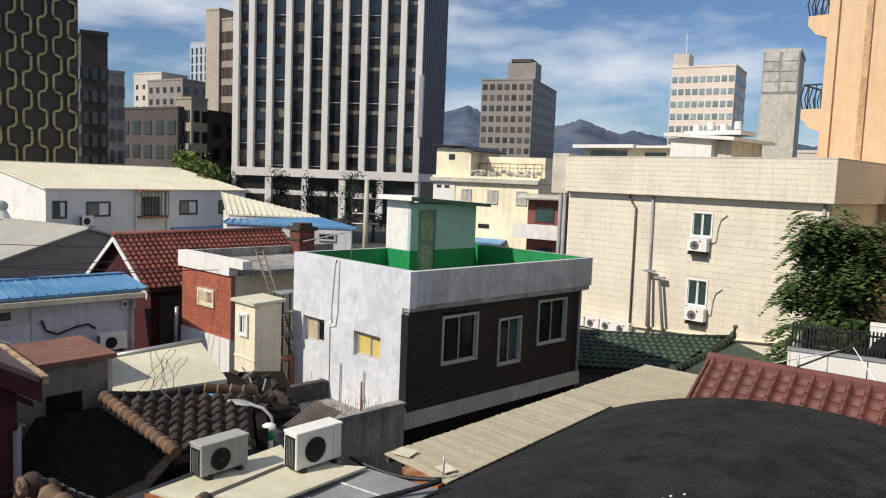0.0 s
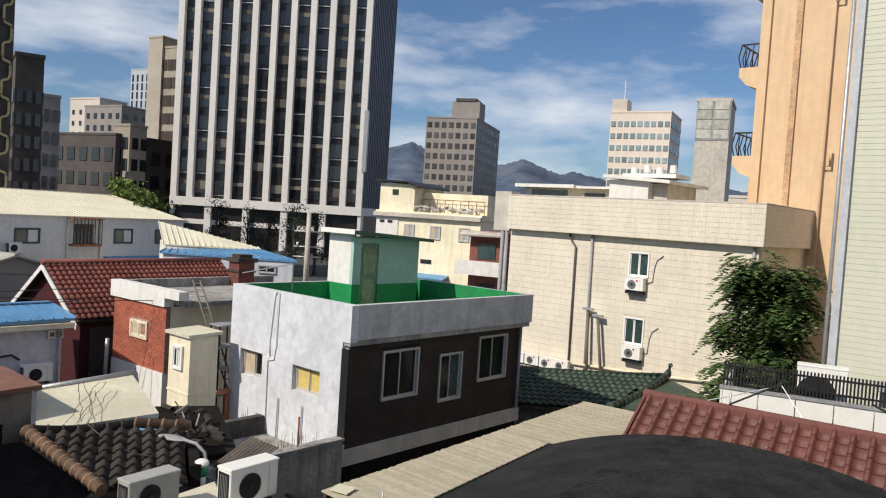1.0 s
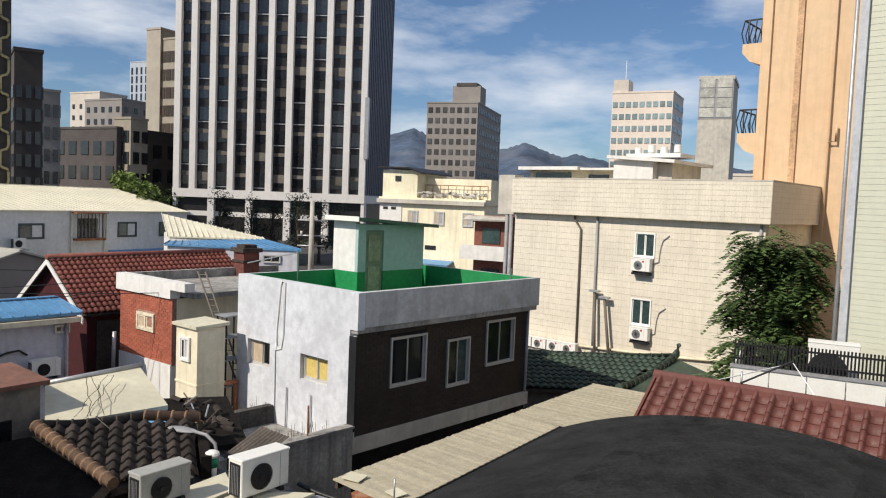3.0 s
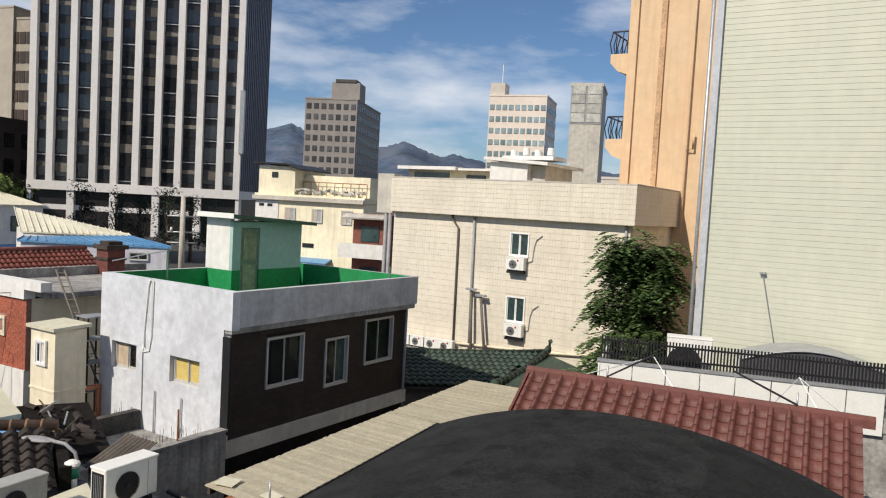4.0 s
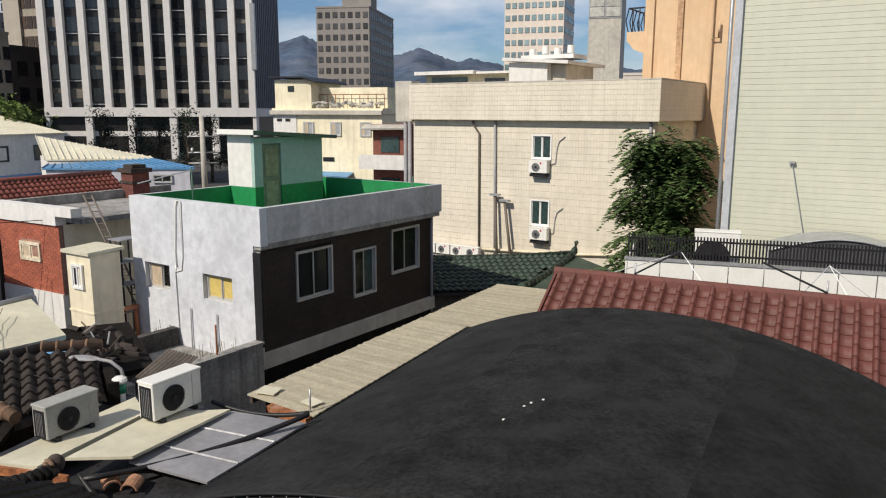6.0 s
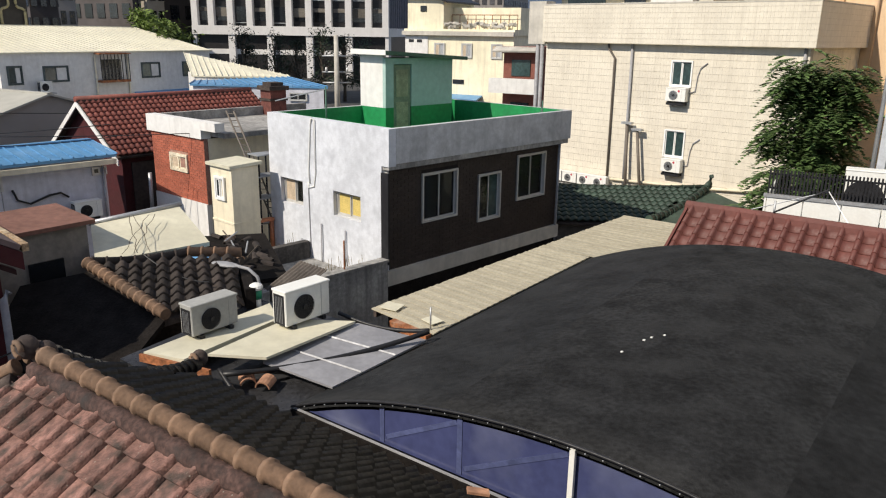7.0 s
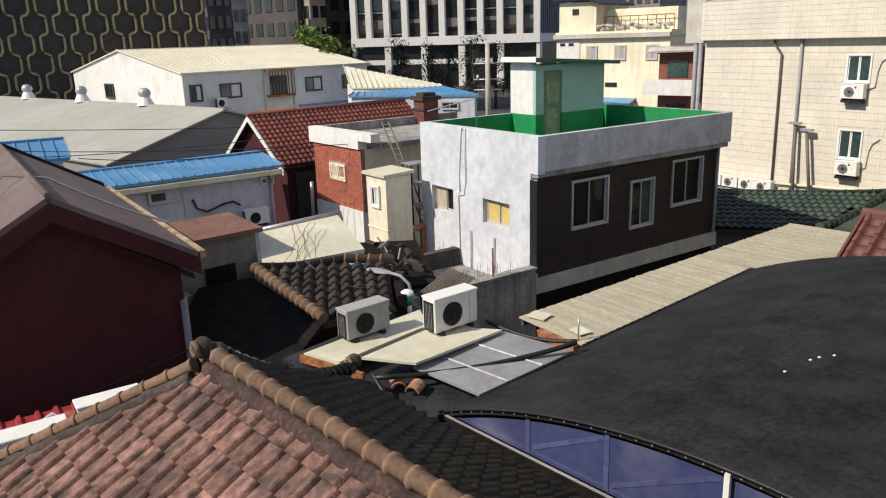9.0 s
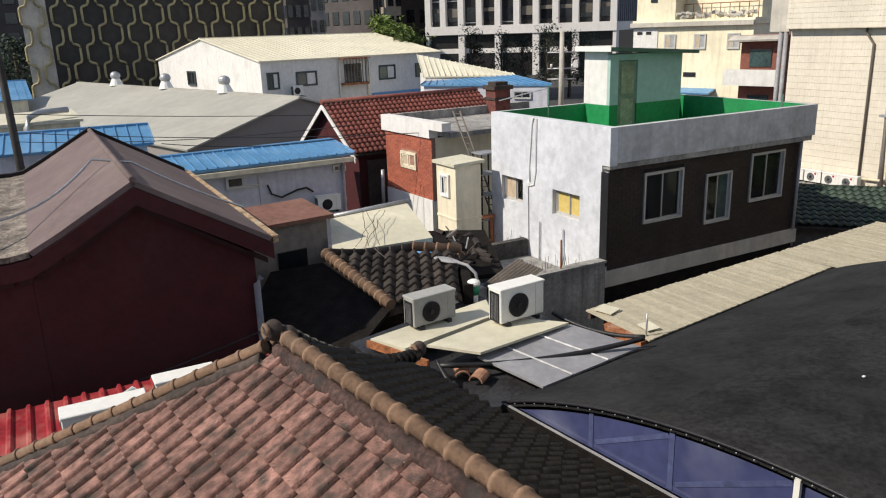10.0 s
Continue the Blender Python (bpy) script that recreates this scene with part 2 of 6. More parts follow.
BRONZE_GLASS = mat("dark_bronze_facade", (0.035, 0.03, 0.026), 0.4, vary=0.3, scale=0.25, grain=3, bump=0.0)
GREY_BLOCK = mat("grey_block_wall", (0.27, 0.25, 0.235), 0.85, vary=0.08, scale=0.1, grain=2, bump=0.1)
DARK_BLOCK = mat("dark_grey_block_wall", (0.085, 0.074, 0.071), 0.85, vary=0.15, scale=0.1, grain=2, bump=0.1)
BLOCK_LIGHT = mat("light_block_wall", (0.58, 0.53, 0.47), 0.85, vary=0.06, scale=0.1, grain=2, bump=0.1)
BLUE_BLOCK = mat("blue_white_block_wall", (0.42, 0.46, 0.52), 0.6, vary=0.06, scale=0.1, grain=2)
GROUND = mat("asphalt_ground", (0.055, 0.054, 0.052), 0.95, vary=0.3, scale=0.5, grain=30, bump=0.4)
# distance haze is painted into the rock's blue base colour
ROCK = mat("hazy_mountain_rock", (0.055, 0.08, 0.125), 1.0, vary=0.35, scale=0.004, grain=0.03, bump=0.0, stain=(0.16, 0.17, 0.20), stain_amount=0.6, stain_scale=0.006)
LEAF = mat("green_leaf", (0.074, 0.122, 0.038), 0.6, vary=0.3, scale=3, grain=20, bump=0.0, rand=0.45)
LEAF_DARK = mat("dark_pine_needle", (0.022, 0.04, 0.022), 0.8, vary=0.3, scale=3, grain=20, bump=0.0, rand=0.45)
LEAF_YELLOW = mat("yellow_green_leaf", (0.11, 0.16, 0.03), 0.7, vary=0.3, scale=3, bump=0.0, rand=0.4)
BARK = mat("grey_brown_bark", (0.10, 0.08, 0.06), 0.95, vary=0.3, scale=6, bump=0.6)
DRY_GRASS = mat("dry_grass", (0.28, 0.22, 0.10), 0.9, vary=0.3, rand=0.3)
ORANGE_PAINT = mat("orange_painted_metal", (0.50, 0.19, 0.09), 0.6, vary=0.2)
BLUE_TARP = mat("blue_striped_tarp", (0.16, 0.36, 0.62), 0.6, vary=0.25, scale=6)
TARP_BLACK = mat("black_plastic_tarp", (0.03, 0.03, 0.032), 0.35, vary=0.3, scale=3, grain=15, bump=0.6)
# black for the netting, and for shade painted on the house footing
NETTING_AND_SHADE = mat("black_netting_and_shade", (0.014, 0.012, 0.011), 0.97, vary=0.35, scale=4, grain=40, bump=0.9, spec=0.1)
CREAM_LIGHT = mat("light_cream_paint", (0.84, 0.78, 0.58), 0.9, vary=0.08, scale=0.3, grain=10, bump=0.2, stain=(0.5, 0.45, 0.33), stain_amount=0.45, streak=0.4, stain_scale=0.4)
TERRACOTTA = mat("broken_terracotta", (0.38, 0.20, 0.12), 0.9, vary=0.3)
VENT_GREEN = mat("green_vent_band", (0.02, 0.22, 0.12), 0.5)
RED_LOGO = mat("red_badge", (0.45, 0.03, 0.06), 0.5)
CLEAR = glass("window_glass", (0.82, 0.87, 0.87), 0.02)


# ---- mesh helpers ----
def thing(name, m, label, category, group="", kind=""):
    e = new(name)
    e.empty_display_size = 0.2
    e.matrix_world = m
    return tagged(e, label, category, group, kind)


def part(name, bm, material, parent, label="", m=None, smooth=False):
    me = bpy.data.meshes.new(name)
    if m is not None:
        bm.transform(m)
    if smooth:
        for f in bm.faces:
            f.smooth = True
    bm.to_mesh(me)
    bm.free()
    me.materials.append(material)
    ob = new(name, me)
    ob.parent = parent
    if label:
        tagged(ob, label)
    return ob


def share(name, me, parent, m, label=""):
    ob = new(name, me)
    ob.parent = parent
    ob.matrix_basis = m
    if label:
        tagged(ob, label)
    return ob


def mesh_of(name, bm, material):
    me = bpy.data.meshes.new(name)
    bm.to_mesh(me)
    bm.free()
    me.materials.append(material)
    return me


def box(x0, x1, y0, y1, z0, z1, bm=None, bevel=0.0):
    b = bm or bmesh.new()
    v = [b.verts.new((x, y, z)) for x in (x0, x1) for y in (y0, y1) for z in (z0, z1)]
    fs = [b.faces.new([v[i] for i in q]) for q in ((0, 1, 3, 2), (4, 6, 7, 5), (0, 4, 5, 1), (2, 3, 7, 6), (0, 2, 6, 4), (1, 5, 7, 3))]
    if bevel:
        es = {e for f in fs for e in f.edges}
        bmesh.ops.bevel(b, geom=list(es), offset=bevel, segments=1, affect="EDGES")
    return b


def prism(pts, y0, y1, bm=None):
    """A solid with the outline pts (x, z), from y0 to y1."""
    b = bm or bmesh.new()
    a = [b.verts.new((x, y0, z)) for x, z in pts]
    c = [b.verts.new((x, y1, z)) for x, z in pts]
    b.faces.new(a)
    b.faces.new(c[::-1])
    k = len(pts)
    for i in range(k):
        b.faces.new((a[i], c[i], c[(i + 1) % k], a[(i + 1) % k]))
    bmesh.ops.recalc_face_normals(b, faces=b.faces[:])
    return b


def slab(quad, thick, bm=None):
    """A plate of that thickness under four (or more) points in a ring."""
    b = bm or bmesh.new()
    p = [Vector(q) for q in quad]
    nrm = (p[1] - p[0]).cross(p[-1] - p[0]).normalized()
    if nrm.z < 0:
        nrm = -nrm
    a = [b.verts.new(q) for q in p]
    c = [b.verts.new(q - nrm * thick) for q in p]
    b.faces.new(a)
    b.faces.new(c[::-1])
    k = len(p)
    for i in range(k):
        b.faces.new((a[i], c[i], c[(i + 1) % k], a[(i + 1) % k]))
    bmesh.ops.recalc_face_normals(b, faces=b.faces[:])
    return b


def tube(pts, r, sides=8, bm=None, r2=None):
    b = bm or bmesh.new()
    p = [Vector(q) for q in pts]
    rings = []
    for i, q in enumerate(p):
        d = (p[min(i + 1, len(p) - 1)] - p[max(i - 1, 0)]).normalized()
        up = Vector((0, 0, 1)) if abs(d.z) < 0.9 else Vector((1, 0, 0))
        s = d.cross(up).normalized()
        t = s.cross(d)
        rr = r if r2 is None else r + (r2 - r) * i / (len(p) - 1)
        rings.append([b.verts.new(q + (s * math.cos(2 * math.pi * k / sides) + t * math.sin(2 * math.pi * k / sides)) * rr) for k in range(sides)])
    for u, w in zip(rings, rings[1:]):
        for k in range(sides):
            f = b.faces.new((u[k], u[(k + 1) % sides], w[(k + 1) % sides], w[k]))
            f.smooth = sides > 5
    b.faces.new(rings[0][::-1])
    b.faces.new(rings[-1])
    return b


def sag(a, c, drop, n=12):
    a, c = Vector(a), Vector(c)
    return [a.lerp(c, i / n) - Vector((0, 0, drop * 4 * (i / n) * (1 - i / n))) for i in range(n + 1)]


def wall(length, z0, z1, thick, openings=(), bm=None):
    """A wall along x, outside at y = 0, inside at y = thick, with openings (x0, z0, x1, z1) right through it."""
    b = bm or bmesh.new()
    xs = sorted({0.0, length, *(o[0] for o in openings), *(o[2] for o in openings)})
    zs = sorted({z0, z1, *(o[1] for o in openings), *(o[3] for o in openings)})
    solid = [[not any(o[0] <= (xa + xb) / 2 <= o[2] and o[1] <= (za + zb) / 2 <= o[3] for o in openings) for za, zb in zip(zs, zs[1:])] for xa, xb in zip(xs, xs[1:])]
    nx, nz = len(xs) - 1, len(zs) - 1
    grid = {}

    def v(i, j, k):
        if (i, j, k) not in grid:
            grid[i, j, k] = b.verts.new((xs[i], thick if j else 0.0, zs[k]))
        return grid[i, j, k]

    for i in range(nx):
        for k in range(nz):
            if not solid[i][k]:
                continue
            b.faces.new((v(i, 0, k), v(i + 1, 0, k), v(i + 1, 0, k + 1), v(i, 0, k + 1)))
            b.faces.new((v(i, 1, k), v(i, 1, k + 1), v(i + 1, 1, k + 1), v(i + 1, 1, k)))
            if i == 0 or not solid[i - 1][k]:
                b.faces.new((v(i, 0, k), v(i, 0, k + 1), v(i, 1, k + 1), v(i, 1, k)))
            if i == nx - 1 or not solid[i + 1][k]:
                b.faces.new((v(i + 1, 0, k), v(i + 1, 1, k), v(i + 1, 1, k + 1), v(i + 1, 0, k + 1)))
            if k == 0 or not solid[i][k - 1]:
                b.faces.new((v(i, 0, k), v(i, 1, k), v(i + 1, 1, k), v(i + 1, 0, k)))
            if k == nz - 1 or not solid[i][k + 1]:
                b.faces.new((v(i, 0, k + 1), v(i + 1, 0, k + 1), v(i + 1, 1, k + 1), v(i, 1, k + 1)))
    return b


def face(x, y, z=0.0, turn=0.0):
    """A wall's own axes: x along it, outside towards -y."""
    return pose(x, y, z, 0, 0, turn)


def frame_ring(w, h, t, y0, y1):
    b = bmesh.new()
    for q in ((0, w, 0, t), (0, w, h - t, h), (0, t, t, h - t), (w - t, w, t, h - t)):
        box(q[0], q[1], y0, y1, q[2], q[3], b)
    return b


def window(parent, m, w, h, frame_mat=PVC, pane_mat=None, bar=0.06, proud=0.03, deep=0.10, split=2, back=DARK_IN, sill=False, label="", panes=None):
    """A sliding window in its opening: frame, sashes with panes, and what hangs behind them."""
    win = part("window", frame_ring(w, h, bar, -proud, deep), frame_mat, parent, label, m)
    step = (w - 2 * bar) / split
    for i in range(split):
        x0 = bar + i * step
        yy = 0.02 + 0.03 * (i % 2)
        s = bmesh.new()
        t = bar * 0.6
        for q in ((x0, x0 + step, bar, bar + t), (x0, x0 + step, h - bar - t, h - bar), (x0, x0 + t, bar + t, h - bar - t), (x0 + step - t, x0 + step, bar + t, h - bar - t)):
            box(q[0], q[1], yy, yy + 0.03, q[2], q[3], s)
        part("sash", s, frame_mat, win, "", m)
        pm = (panes[i] if panes else pane_mat) or CLEAR
        part("pane", box(x0 + t, x0 + step - t, yy + 0.012, yy + 0.018, bar + t, h - bar - t), pm, win, "", m)
    if back:
        part("blind", box(bar, w - bar, deep + 0.06, deep + 0.07, bar, h - bar), back, win, "", m)
    if sill:
        part("window_sill", box(-0.04, w + 0.04, -0.07, 0.02, -0.06, -0.005), CONCRETE, win, "", m)
    return win


def ac_unit(m, w=0.82, h=0.62, d=0.32, label="white outdoor air conditioner unit on rooftop boards", badge=False, group="", paint=None):
    """Outdoor unit: fan side towards -y, base at z = 0."""
    paint = paint or WHITE_METAL
    e = thing("air_conditioner", m, label, "air conditioner", group)
    part("casing", box(0, w, 0.012, d, 0.05, h, bevel=0.012), paint, e)
    part("top_cover", box(-0.008, w + 0.008, 0.0, d + 0.008, h - 0.01, h + 0.025, bevel=0.008), paint, e)
    cx, cz, r = w * 0.4, h * 0.52, h * 0.32
    b = bmesh.new()
    bmesh.ops.create_cone(b, cap_ends=True, segments=28, radius1=r, radius2=r, depth=0.02)
    part("fan_opening", b, GREY_METAL if badge else DARK_METAL, e, "", pose(cx, 0.012, cz, 90))
    b = bmesh.new()
    for k in range(5):
        rr = r * (k + 1) / 5
        tube([(cx + rr * math.cos(a), -0.008, cz + rr * math.sin(a)) for a in [2 * math.pi * i / 24 for i in range(25)]], 0.004, 4, b)
    for k in range(8):
        a = math.pi * k / 8
        tube([(cx - r * math.cos(a), -0.012, cz - r * math.sin(a)), (cx + r * math.cos(a), -0.012, cz + r * math.sin(a))], 0.003, 4, b)
    part("fan_grille", b, DARK_METAL, e, "round dark wire grille")
    b = bmesh.new()
    bmesh.ops.create_cone(b, cap_ends=True, segments=16, radius1=r * 0.25, radius2=r * 0.2, depth=0.03)
    part("fan_hub", b, DARK_METAL, e, "", pose(cx, -0.01, cz, 90))
    part("coil", box(-0.004, 0.006, 0.04, d - 0.03, 0.06, h - 0.04), DARK_METAL, e, "dark coil behind the side opening")
    for i in range(5):
        y = 0.08 + i * (d - 0.16) / 4
        part("coil_guard", box(-0.009, -0.005, y, y + 0.006, 0.09, h - 0.07), GREY_METAL, e)
    for x in (0.1, w - 0.16):
        part("foot", box(x, x + 0.06, -0.02, d + 0.02, 0.0, 0.05), DARK_METAL, e)
    part("panel_seam", box(w * 0.80, w * 0.80 + 0.004, 0.008, 0.013, 0.06, h - 0.02), GREY_METAL, e)
    if badge:
        b = bmesh.new()
        bmesh.ops.create_cone(b, cap_ends=True, segments=16, radius1=0.045, radius2=0.045, depth=0.006)
        part("badge", b, RED_LOGO, e, "small round red badge", pose(w * 0.66, 0.008, h * 0.82, 90))
    return e


def pieces(length, z0, z1, openings, pw, ph, joint, proud, stagger=True, bm=None, side_joint=None):
    """A field of small tiles or bricks on a wall's outer face, left out at its openings."""
    b = bm or bmesh.new()
    k = 0
    z = z0
    while z + ph * 0.6 < z1:
        zt = min(z + ph - joint, z1)
        x = -(pw / 2 if stagger and k % 2 else 0.0)
        while x < length - 0.01:
            xa, xb = max(x, 0.0), min(x + pw - (side_joint or joint), length)
            for o in openings:
                if o[0] - 0.01 < xb and xa < o[2] + 0.01 and o[1] - 0.01 < zt and z < o[3] + 0.01:
                    if xa < o[0] - 0.02:
                        xb = o[0] - 0.01
                    elif xb > o[2] + 0.02:
                        xa = o[2] + 0.01
                    else:
                        xb = xa
            if xb > xa + 0.01:
                v = [b.verts.new(q) for q in ((xa, -proud, z), (xb, -proud, z), (xb, -proud, zt), (xa, -proud, zt), (xa, 0.001, z), (xb, 0.001, z), (xb, 0.001, zt), (xa, 0.001, zt))]
                for q in ((0, 1, 2, 3), (4, 5, 1, 0), (3, 2, 6, 7), (4, 0, 3, 7), (1, 5, 6, 2)):
                    b.faces.new([v[i] for i in q])
            x += pw
        z += ph
        k += 1
    return b


# ---- ground and distance ----
def polar(az, r, z=0.0):
    return (r * math.sin(radians(az)), r * math.cos(radians(az)), z)


b = bmesh.new()
bmesh.ops.create_grid(b, x_segments=4, y_segments=4, size=4500)
tagged(part("ground", b, GROUND, None), "dark asphalt ground between the houses", "ground", kind="structure")


def mountain_range():
    """A rocky ridge far behind the city."""
    b = bmesh.new()
    ridge = ((-60, 3.0), (-38, 3.6), (-24, 3.4), (-12, 4.4), (-4, 4.5), (-0.5, 5.0), (0.8, 5.5), (1.9, 5.05), (4.5, 4.3), (6.5, 3.9), (7.9, 4.2), (9.3, 4.72), (10.6, 4.2), (12.0, 3.7), (13.2, 3.95), (15.6, 3.4), (20, 3.5), (28, 2.9), (60, 3.0))
    rows = []
    for j in range(9):
        r = 2100 + 130 * j
        row = []
        for i in range(521):
            az = -56 + i * 112 / 520
            el = float(np.interp(az, [q[0] for q in ridge], [q[1] for q in ridge]))
            el = el + 0.10 * noise.noise((az * 1.1, j * 0.5, 3.0)) + 0.13 * noise.noise((az * 3.7, j, 1.0)) + 0.06 * noise.noise((az * 9.0, j * 2, 7.0))
            top = r * math.tan(radians(el)) * (j / 8) ** 0.8
            row.append(b.verts.new(polar(az, r, EYE + top - (30 if j == 0 else 0))))
        rows.append(row)
    for u, w in zip(rows, rows[1:]):
        for i in range(520):
            b.faces.new((u[i], u[i + 1], w[i + 1], w[i])).smooth = True
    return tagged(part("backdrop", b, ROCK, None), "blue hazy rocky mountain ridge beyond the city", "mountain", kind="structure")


mountain_range()


# ---- white two-storey house with the green roof terrace ----
house = thing("white_house", pose(-0.875, 16.76, 0, 0, 0, 44.8), "white plastered house with dark brown tiled side and green roof terrace", "house")
HL, HW, HT = 6.92, 4.75, 5.35
WL = face(0, HW, 0, -90)
lw = [(0.49, 3.04, 1.47, 3.71), (2.72, 3.05, 3.75, 3.67)]
part("wall", wall(HW - 0.25, 0, 4.5, 0.22, lw), WHITE_PLASTER, house, "white plaster with grey stains", WL)
part("wall", wall(HW, 4.5, HT, 0.22), WHITE_PLASTER, house, "white plaster parapet", WL)
for (x0, z0, x1, z1), pn in zip(lw, ((CURTAIN, None), (YELLOW_PANE, YELLOW_PANE))):
    window(house, WL @ face(x0, 0.11, z0), x1 - x0, z1 - z0, ALU, bar=0.045, deep=0.08, sill=True, proud=0.0, panes=pn, label="aluminium sliding window")
wins = [(1.27, 2.95, 2.53, 4.17), (3.32, 2.63, 4.24, 3.90), (4.93, 2.97, 6.22, 4.24)]
part("wall", wall(HL - 0.02, 1.9, 4.60, 0.2, wins), BROWN_JOINT, house, "dark brown tiled side wall", face(0.02, 0.27))
for i, (x0, z0, x1, z1) in enumerate(wins):
    window(house, face(x0 + 0.02, 0.25, z0), x1 - x0, z1 - z0, ALU, bar=0.05, deep=0.1, label="pale aluminium framed sliding window", panes=((None, None), (None, TEAL_PANE), (None, None))[i], back=DARK_IN)
tagged(part("tile_field", pieces(HL - 0.02, 1.99, 4.42, wins, 0.24, 0.078, 0.008, 0.007), BROWN_TILE, house, "dark brown tile courses", face(0.02, 0.268)), kind="stuff")
part("plinth", box(0.05, HL, 0.16, 0.27, 1.62, 1.98), PALE_CONCRETE, house, "bare pale grey concrete plinth")
# the shadowed gap below the plinth is painted as a black footing
part("footing", box(0.05, HL, 0.2, 0.27, 0, 1.616), NETTING_AND_SHADE, house, "footing coloured black for the gap's shadow")
part("wall", box(HL - 0.2, HL - 0.02, 0.48, HW, 0, 4.6), BROWN_JOINT, house)
part("wall", box(0.22, HL - 0.2, HW - 0.2, HW, 0, 4.6), WHITE_PLASTER, house)
part("roof_slab", box(0.22, HL - 0.21, 0.5, HW - 0.02, 4.36, 4.52), GREEN_COAT, house)
part("parapet", prism([(0.0, 4.55), (HL - 0.10, 4.55), (HL - 0.10, HT), (0.0, HT)], 0.0, 0.16), GREY_PLASTER, house, "grey painted parapet band", face(0.224, -0.002))
part("parapet", box(HL - 0.04, HL + 0.12, 0.165, HW, 4.5, HT), GREY_PLASTER, house)
part("parapet", box(0.23, HL + 0.12, HW - 0.16, HW - 0.002, 4.5, HT), GREY_PLASTER, house)
part("cornice", box(0.03, HL + 0.06, 0.03, 0.24, 4.42, 4.546), CONCRETE, house, "weathered ledge under the parapet")
for q in ((0.22, 0.24, 0.18, HW - 0.18), (HL - 0.062, HL - 0.045, 0.18, HW - 0.18)):
    part("parapet_coating", box(*q, 4.52, HT + 0.004), GREEN_COAT, house)
for q in ((0.24, HL - 0.062, 0.162, 0.178), (0.24, HL - 0.062, HW - 0.18, HW - 0.163)):
    part("parapet_coating", box(*q, 4.52, HT + 0.004), GREEN_COAT, house)
# corner strip of black tile and downpipe
part("corner_strip", box(-0.004, 0.05, 0.03, 0.27, 2.2, 4.35), DARK_METAL, house, "black tiled corner strip")
part("downpipe", tube([(0.10, 0.19, 4.35), (0.10, 0.19, 2.1)], 0.045), WHITE_METAL, house, "white downpipe")
part("downpipe", tube([(HL - 0.1, 0.2, 4.42), (HL - 0.1, 0.2, 1.5)], 0.04), PIPE_GREY, house)
# stair house on the roof
SX, SY, SL, SW = 3.1, 3.55, 2.7, 1.08
stair = part("stair_house", wall(SL, 5.36, 6.72, 0.12, [(0.30, 5.36, 1.0, 6.55)]), MINT, house, "mint painted stair house", face(SX, SY))
part("wall", wall(SL, 4.52, 5.36, 0.12, [(0.30, 4.6, 1.0, 5.36)]), GREEN_COAT, stair, "green coated base", face(SX, SY))
part("wall", wall(SW - 0.12, 5.36, 6.80, 0.12), WHITE_WALL, stair, "", face(SX, SY + SW, 0, -90))
part("wall", wall(SW - 0.12, 4.52, 5.36, 0.12), GREEN_COAT, stair, "", face(SX, SY + SW, 0, -90))
part("wall", box(SX + 0.12, SX + SL, SY + SW - 0.12, SY + SW, 4.52, 6.7), MINT, stair)
part("wall", box(SX + SL - 0.12, SX + SL, SY + 0.12, SY + SW - 0.12, 4.52, 6.66), MINT, stair)
part("roof", slab([(SX - 0.25, SY - 0.30, 6.93), (SX + SL + 0.35, SY - 0.30, 6.74), (SX + SL + 0.35, SY + SW + 0.1, 6.74), (SX - 0.25, SY + SW + 0.1, 6.93)], 0.10), DARK_GREEN, stair, "sloping dark green metal roof")
part("fascia", box(SX - 0.27, SX - 0.252, SY - 0.3, SY + SW + 0.1, 6.81, 6.95), WHITE_METAL, stair, "white painted fascia board")
door = part("door", box(SX + 0.32, SX + 0.98, SY + 0.03, SY + 0.07, 4.6, 6.53), mat("weathered_green_door", (0.20, 0.24, 0.17), 0.8, vary=0.2, scale=4), stair, "weathered wooden door, closed")
for zz in (4.75, 5.65):
    part("door_panel", box(SX + 0.42, SX + 0.88, SY + 0.015, SY + 0.03, zz, zz + 0.75), mat("worn_door_panel", (0.29, 0.30, 0.20), 0.85, vary=0.25, scale=5), door)
for x, y, h in ((0.75, 3.2, 1.55), (6.3, 0.5, 1.1), (6.42, 0.62, 0.9)):
    part("pole", tube([(x, y, 4.5), (x, y, 4.52 + h)], 0.02, 6), DARK_GREEN, house, "thin green pole")
part("aerial", tube([(0.75, 3.2, 6.0), (0.35, 3.7, 5.85), (-0.1, 4.2, 5.68)], 0.015, 5), GREY_METAL, house)
part("cable", tube([(-0.012, 2.95, 3.72), (-0.02, 2.98, 4.1), (-0.012, 2.86, 5.2), (-0.03, 2.8, 5.36), (-0.03, 2.68, 5.33), (-0.012, 2.70, 4.0), (-0.012, 2.78, 3.66), (-0.012, 3.0, 3.6), (-0.012, 3.02, 3.74)], 0.022, 6), WHITE_METAL, house, "looped white cable")
part("cable", tube([(-0.015, 3.02, 3.6), (-0.015, 3.0, 2.2), (-0.015, 2.96, 1.4)], 0.014, 5), PIPE_GREY, house)
for y, z in ((2.5, 2.75), (1.55, 2.75), (3.35, 2.2)):
    part("pipe", tube([(-0.05, y, 0.9), (-0.04, y, z)], 0.018, 6), PIPE_GREY, house)
part("wire", tube(sag((2.7, 0.2, 2.6), (3.9, 0.2, 2.1), 0.12), 0.008, 4), BLACK_PLASTIC, house)


# ---- long tan roof beside the hall, and the arched hall ----
HALL = pose(-1.59, 8.02, 0, 0, 0, 52.0)      # x along the hall, -y across it
